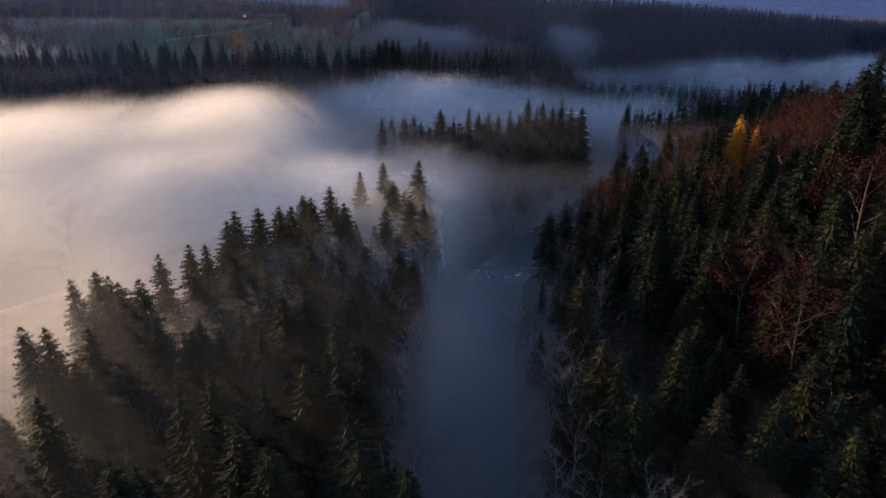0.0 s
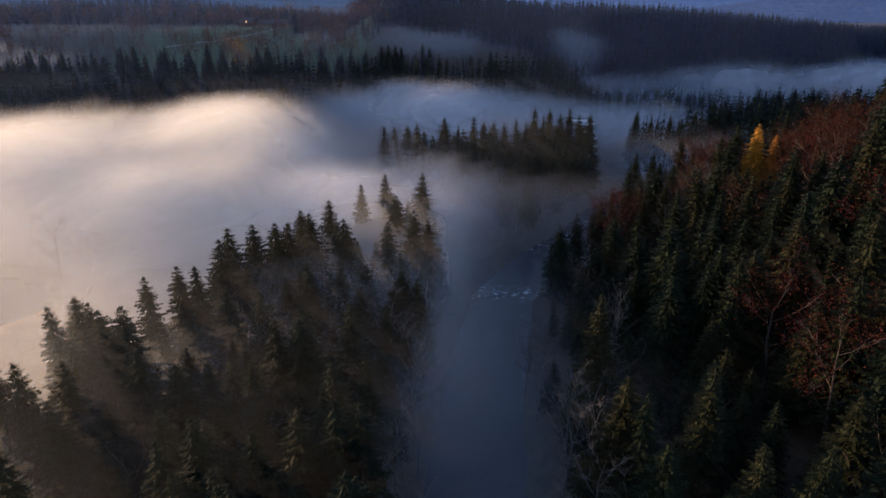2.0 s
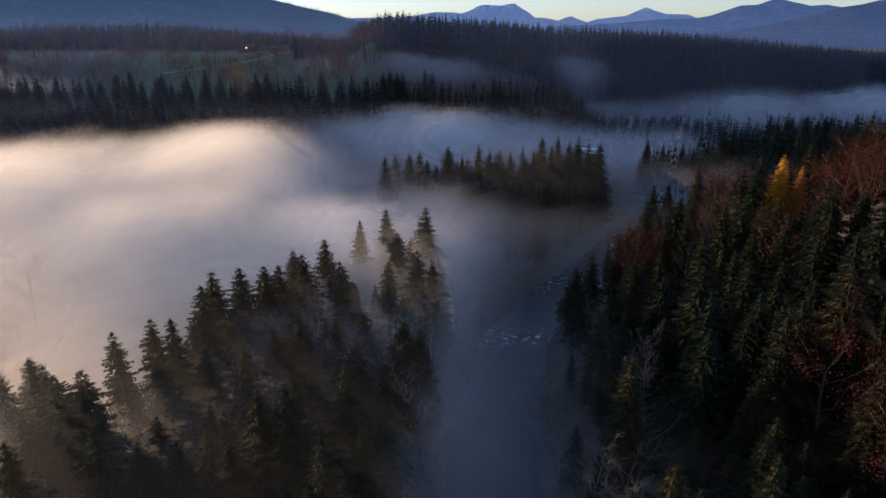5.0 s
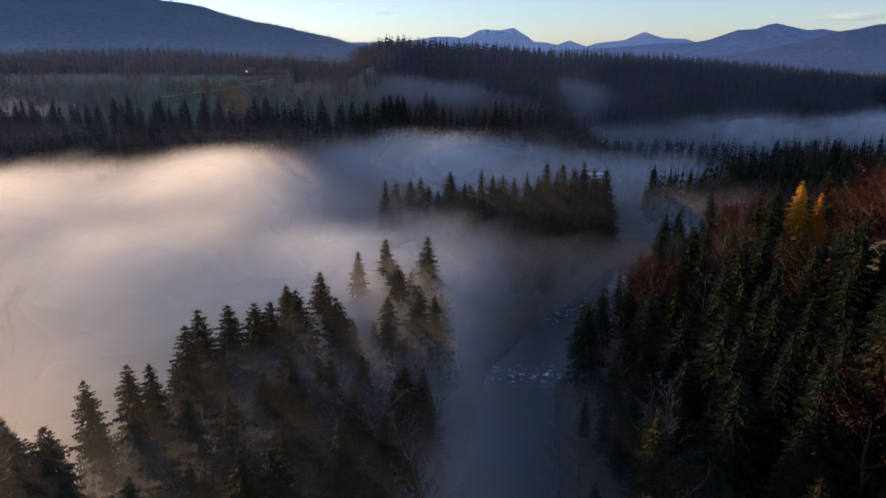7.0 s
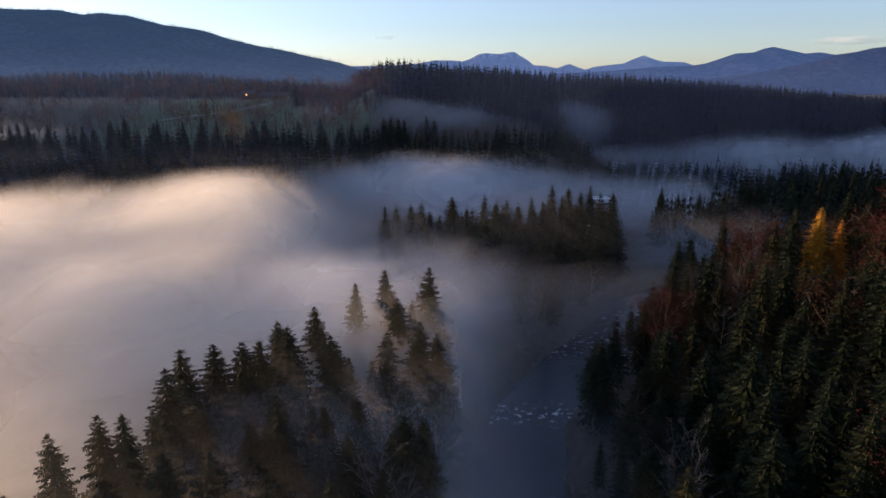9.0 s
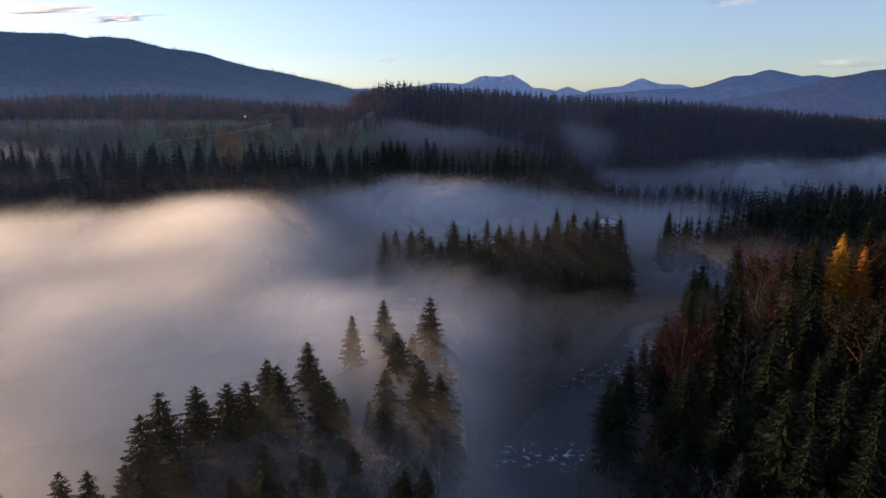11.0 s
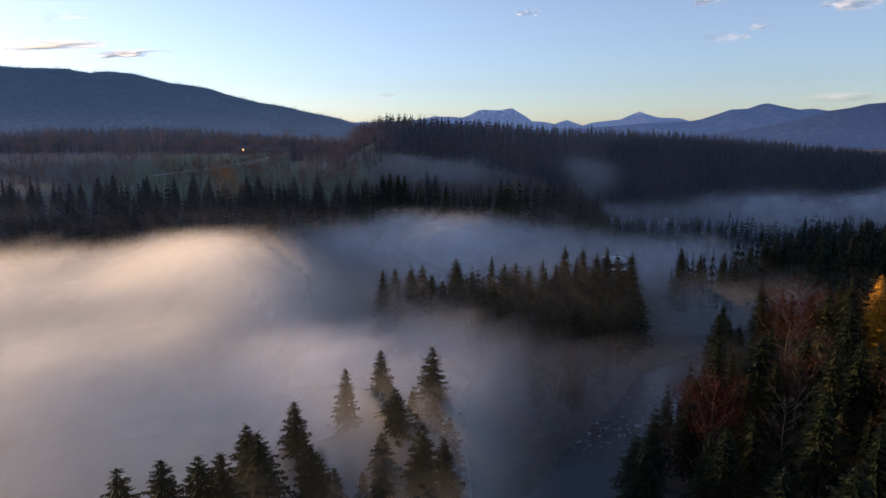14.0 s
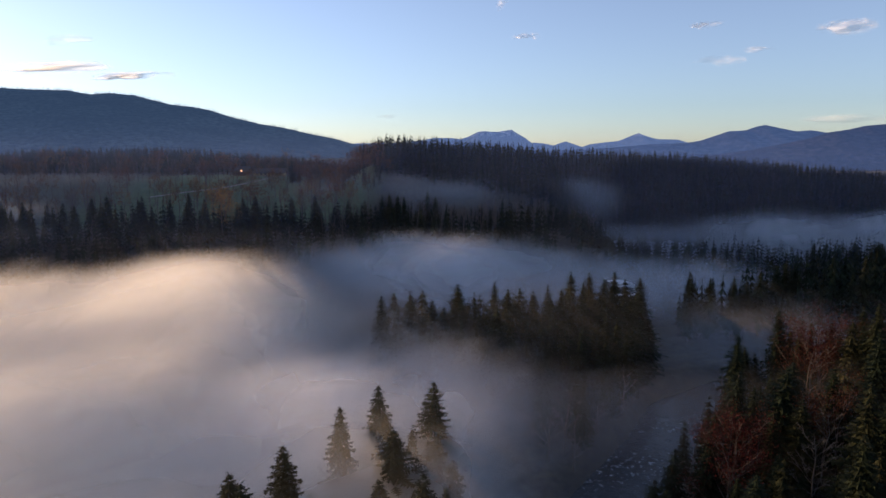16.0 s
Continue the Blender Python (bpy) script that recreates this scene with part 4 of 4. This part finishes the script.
def plume_density(X, Y, Z):
    """The tongue that spills from the bank across the wood's end and down the river."""
    n = billow(X, Y, Z, 40, 4, 2)
    mid, wide = np.interp(Y, [20, 120, 170, 210, 250], [3, -1, -16, -20, -20]), np.interp(Y, [20, 120, 165, 210, 250], [24, 25, 26, 40, 44])
    s = np.interp(Y, [5, 30, 70, 105, 130, 165, 200, 240, 262, 285], [0, 0.016, 0.020, 0.020, 0.018, 0.050, 0.056, 0.050, 0.026, 0])
    top = np.interp(Y, [20, 100, 140, 165, 215, 235, 260], [12, 15, 17, 25, 26, 23, 20]) + 5 * smooth(22, -20, X) * smooth(205, 235, Y) - 8 * smooth(10, 45, X) * smooth(190, 230, Y)
    a = s * np.exp(-((X - mid + 8 * n) / wide) ** 2)
    a = a * (1 - 0.8 * smooth(-10, 18, X) * smooth(115, 150, Y) * smooth(226, 196, Y)) + 0.005 * oval(X, Y, 62, 235, 55, 55)
    veil = 0.0015 * np.clip(2 * oval(X, Y, 8, 258, 75, 42), 0, 1) * smooth(-4, 10, 33 - Z + 6 * n)
    return (a * smooth(-3, 6, top - Z + 7 * n) + veil) * np.clip(0.85 + 0.7 * n, 0.1, None)


def wood_density(X, Y, Z):
    """Mist among the spruces: a low layer that hides their feet, and a sunlit veil on the lake's side."""
    n = billow(X, Y, Z, 44, 3, 3)
    inside = smooth(40, 70, Y) * smooth(10, -10, X) * smooth(215, 180, Y) * smooth(-210, -150, X)
    veil = (0.0018 + 0.0072 * smooth(-30, -85, X)) * smooth(-6, 14, 33 - Z + 6 * n)
    low = np.interp(Y, [40, 80, 120, 150, 200], [0.003, 0.007, 0.022, 0.050, 0.06]) * smooth(-100, -68, X) * smooth(-4, 8, np.interp(Y, [80, 150], [17, 23]) - Z + 6 * n)
    return inside * (veil + low) * np.clip(0.9 + 0.6 * n, 0.1, None)


def hill_density(X, Y, Z):
    """Mist among the hillside trees: thickest at the slope's foot."""
    n = billow(X, Y, Z, 40, 3, 4)
    inside = smooth(8, 24, X) * smooth(118, 70, X) * smooth(25, 60, Y) * smooth(245, 210, Y)
    veil = 0.0018 * smooth(-6, 14, 17 + 0.75 * ground(X, Y) - Z + 6 * n)
    low = 0.0055 * smooth(75, 35, X) * smooth(-4, 10, 16 - Z + 7 * n)
    return inside * (veil + low) * np.clip(0.85 + 0.8 * n, 0.1, None)


def slope_density(X, Y, Z):
    """Drifting streaks before the dark slope under the terrace."""
    n = billow(X * 0.35, Y, Z * 2.2, 40, 3, 12)
    return 0.0019 * smooth(-430, -330, X) * smooth(110, 40, X) * smooth(338, 356, Y) * smooth(436, 420, Y) * smooth(42, 30, Z) * np.clip(0.7 + 1.2 * n, 0.05, None)


def bank(cx, cy, rx, ry, top, thick, seed, size=45, floor=None):
    """A loose bank of fog round a middle; floor: the land that it lies on."""
    def density(X, Y, Z):
        n = billow(X, Y, Z, size, 4, seed)
        a = np.clip(1 - ((X - cx) / rx) ** 2 - ((Y - cy) / ry) ** 2 + 0.35 * n, 0, 1) ** 0.7
        z = Z - (floor(X, Y) if floor else 0)
        return thick * a * smooth(-3, 9, top - 9 * (1 - np.clip(a, 0, 1)) - z + 6 * n) * np.clip(0.9 + 0.5 * n, 0.1, None)
    return density


fog_body("fog_bank", (-480, 20, 50, 380, 1, 48), 8.5, 5.0, west_density, "thick warm-tinted fog bank over the lake in the low sun", SUN_MIST)
fog_body("river_shade_mist", (-70, 130, 5, 300, 1, 38), 7.5, 5.0, plume_density, "thin blue-grey mist spilling over the shaded river", SHADE_MIST)
fog_body("wood_mist", (-215, 10, 35, 205, 2, 46), 11.0, 6.0, wood_density, "thin warm mist among the spruces", SUN_MIST)
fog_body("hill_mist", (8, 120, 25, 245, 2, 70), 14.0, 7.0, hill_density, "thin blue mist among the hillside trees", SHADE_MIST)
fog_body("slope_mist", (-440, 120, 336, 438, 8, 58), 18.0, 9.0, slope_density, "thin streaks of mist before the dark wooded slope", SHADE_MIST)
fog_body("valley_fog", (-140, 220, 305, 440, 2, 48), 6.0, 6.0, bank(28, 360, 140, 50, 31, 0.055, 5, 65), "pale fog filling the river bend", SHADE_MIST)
fog_body("terrace_mist", (-150, 150, 520, 650, 25, 72), 5.0, 5.0, bank(-5, 588, 140, 56, 17, 0.032, 6, 75, lambda X, Y: 27 + 0.14 * (Y - 500)), "drifting mist before the ridge wood", SHADE_MIST)
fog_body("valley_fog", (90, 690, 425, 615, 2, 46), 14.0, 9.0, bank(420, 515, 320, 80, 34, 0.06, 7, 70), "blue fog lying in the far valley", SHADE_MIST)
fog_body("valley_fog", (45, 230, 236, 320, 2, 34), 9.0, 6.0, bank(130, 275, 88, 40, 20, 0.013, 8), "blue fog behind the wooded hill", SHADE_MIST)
fog_body("meadow_mist", (-440, -240, 448, 560, 24, 60), 8.0, 6.0, bank(-350, 505, 90, 48, 11, 0.04, 9, 30, ground), "pale low mist lying on the meadow", SUN_MIST)
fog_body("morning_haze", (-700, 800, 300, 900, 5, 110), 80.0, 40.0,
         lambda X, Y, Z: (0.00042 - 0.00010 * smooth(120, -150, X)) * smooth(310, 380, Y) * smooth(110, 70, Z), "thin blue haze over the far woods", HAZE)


# ---------------------------------------------------------------- clouds
def cloud(x, y, z, w, h, seed, strength):
    gx, gz = np.linspace(-1, 1, 50), np.linspace(-1, 1, 20)
    GX, GZ = np.meshgrid(gx, gz)
    edge = np.clip(1 - GX ** 2 - GZ ** 2 + 0.45 * fbm(GX * 2, GZ, 1.0, 3, seed), 0, 1) ** 1.5
    edge[[0, -1]] = 0
    edge[:, [0, -1]] = 0
    V = np.stack([x + GX * w, y + 60 * fbm(GX, GZ, 0.7, 2, seed), z + GZ * h + 0.25 * h * GX], -1).reshape(-1, 3)
    tagged(mesh_object("cloud", V, grid_faces(50, 20), CLOUD, [("droplets", strength * edge)], True), "small thin white morning cloud", "cloud", "clouds in the sky", "stuff")


for x, y, z, w, h, seed, strength in ((-2820, 4700, 700, 620, 60, 1, 0.95), (-2240, 4700, 650, 320, 38, 2, 0.8), (-420, 4700, 366, 85, 16, 3, 0.25), (560, 4700, 915, 110, 26, 4, 0.4),
                                      (1840, 4700, 990, 130, 32, 5, 0.45), (1930, 4700, 745, 200, 40, 6, 0.25), (2830, 4700, 980, 230, 60, 7, 0.4), (390, 4700, 1140, 45, 40, 8, 0.2),
                                      (2870, 4700, 340, 420, 40, 9, 0.2), (2200, 4700, 830, 120, 22, 10, 0.25), (-2700, 4700, 900, 220, 40, 11, 0.2)):
    cloud(x, y, z, w, h, seed, strength)
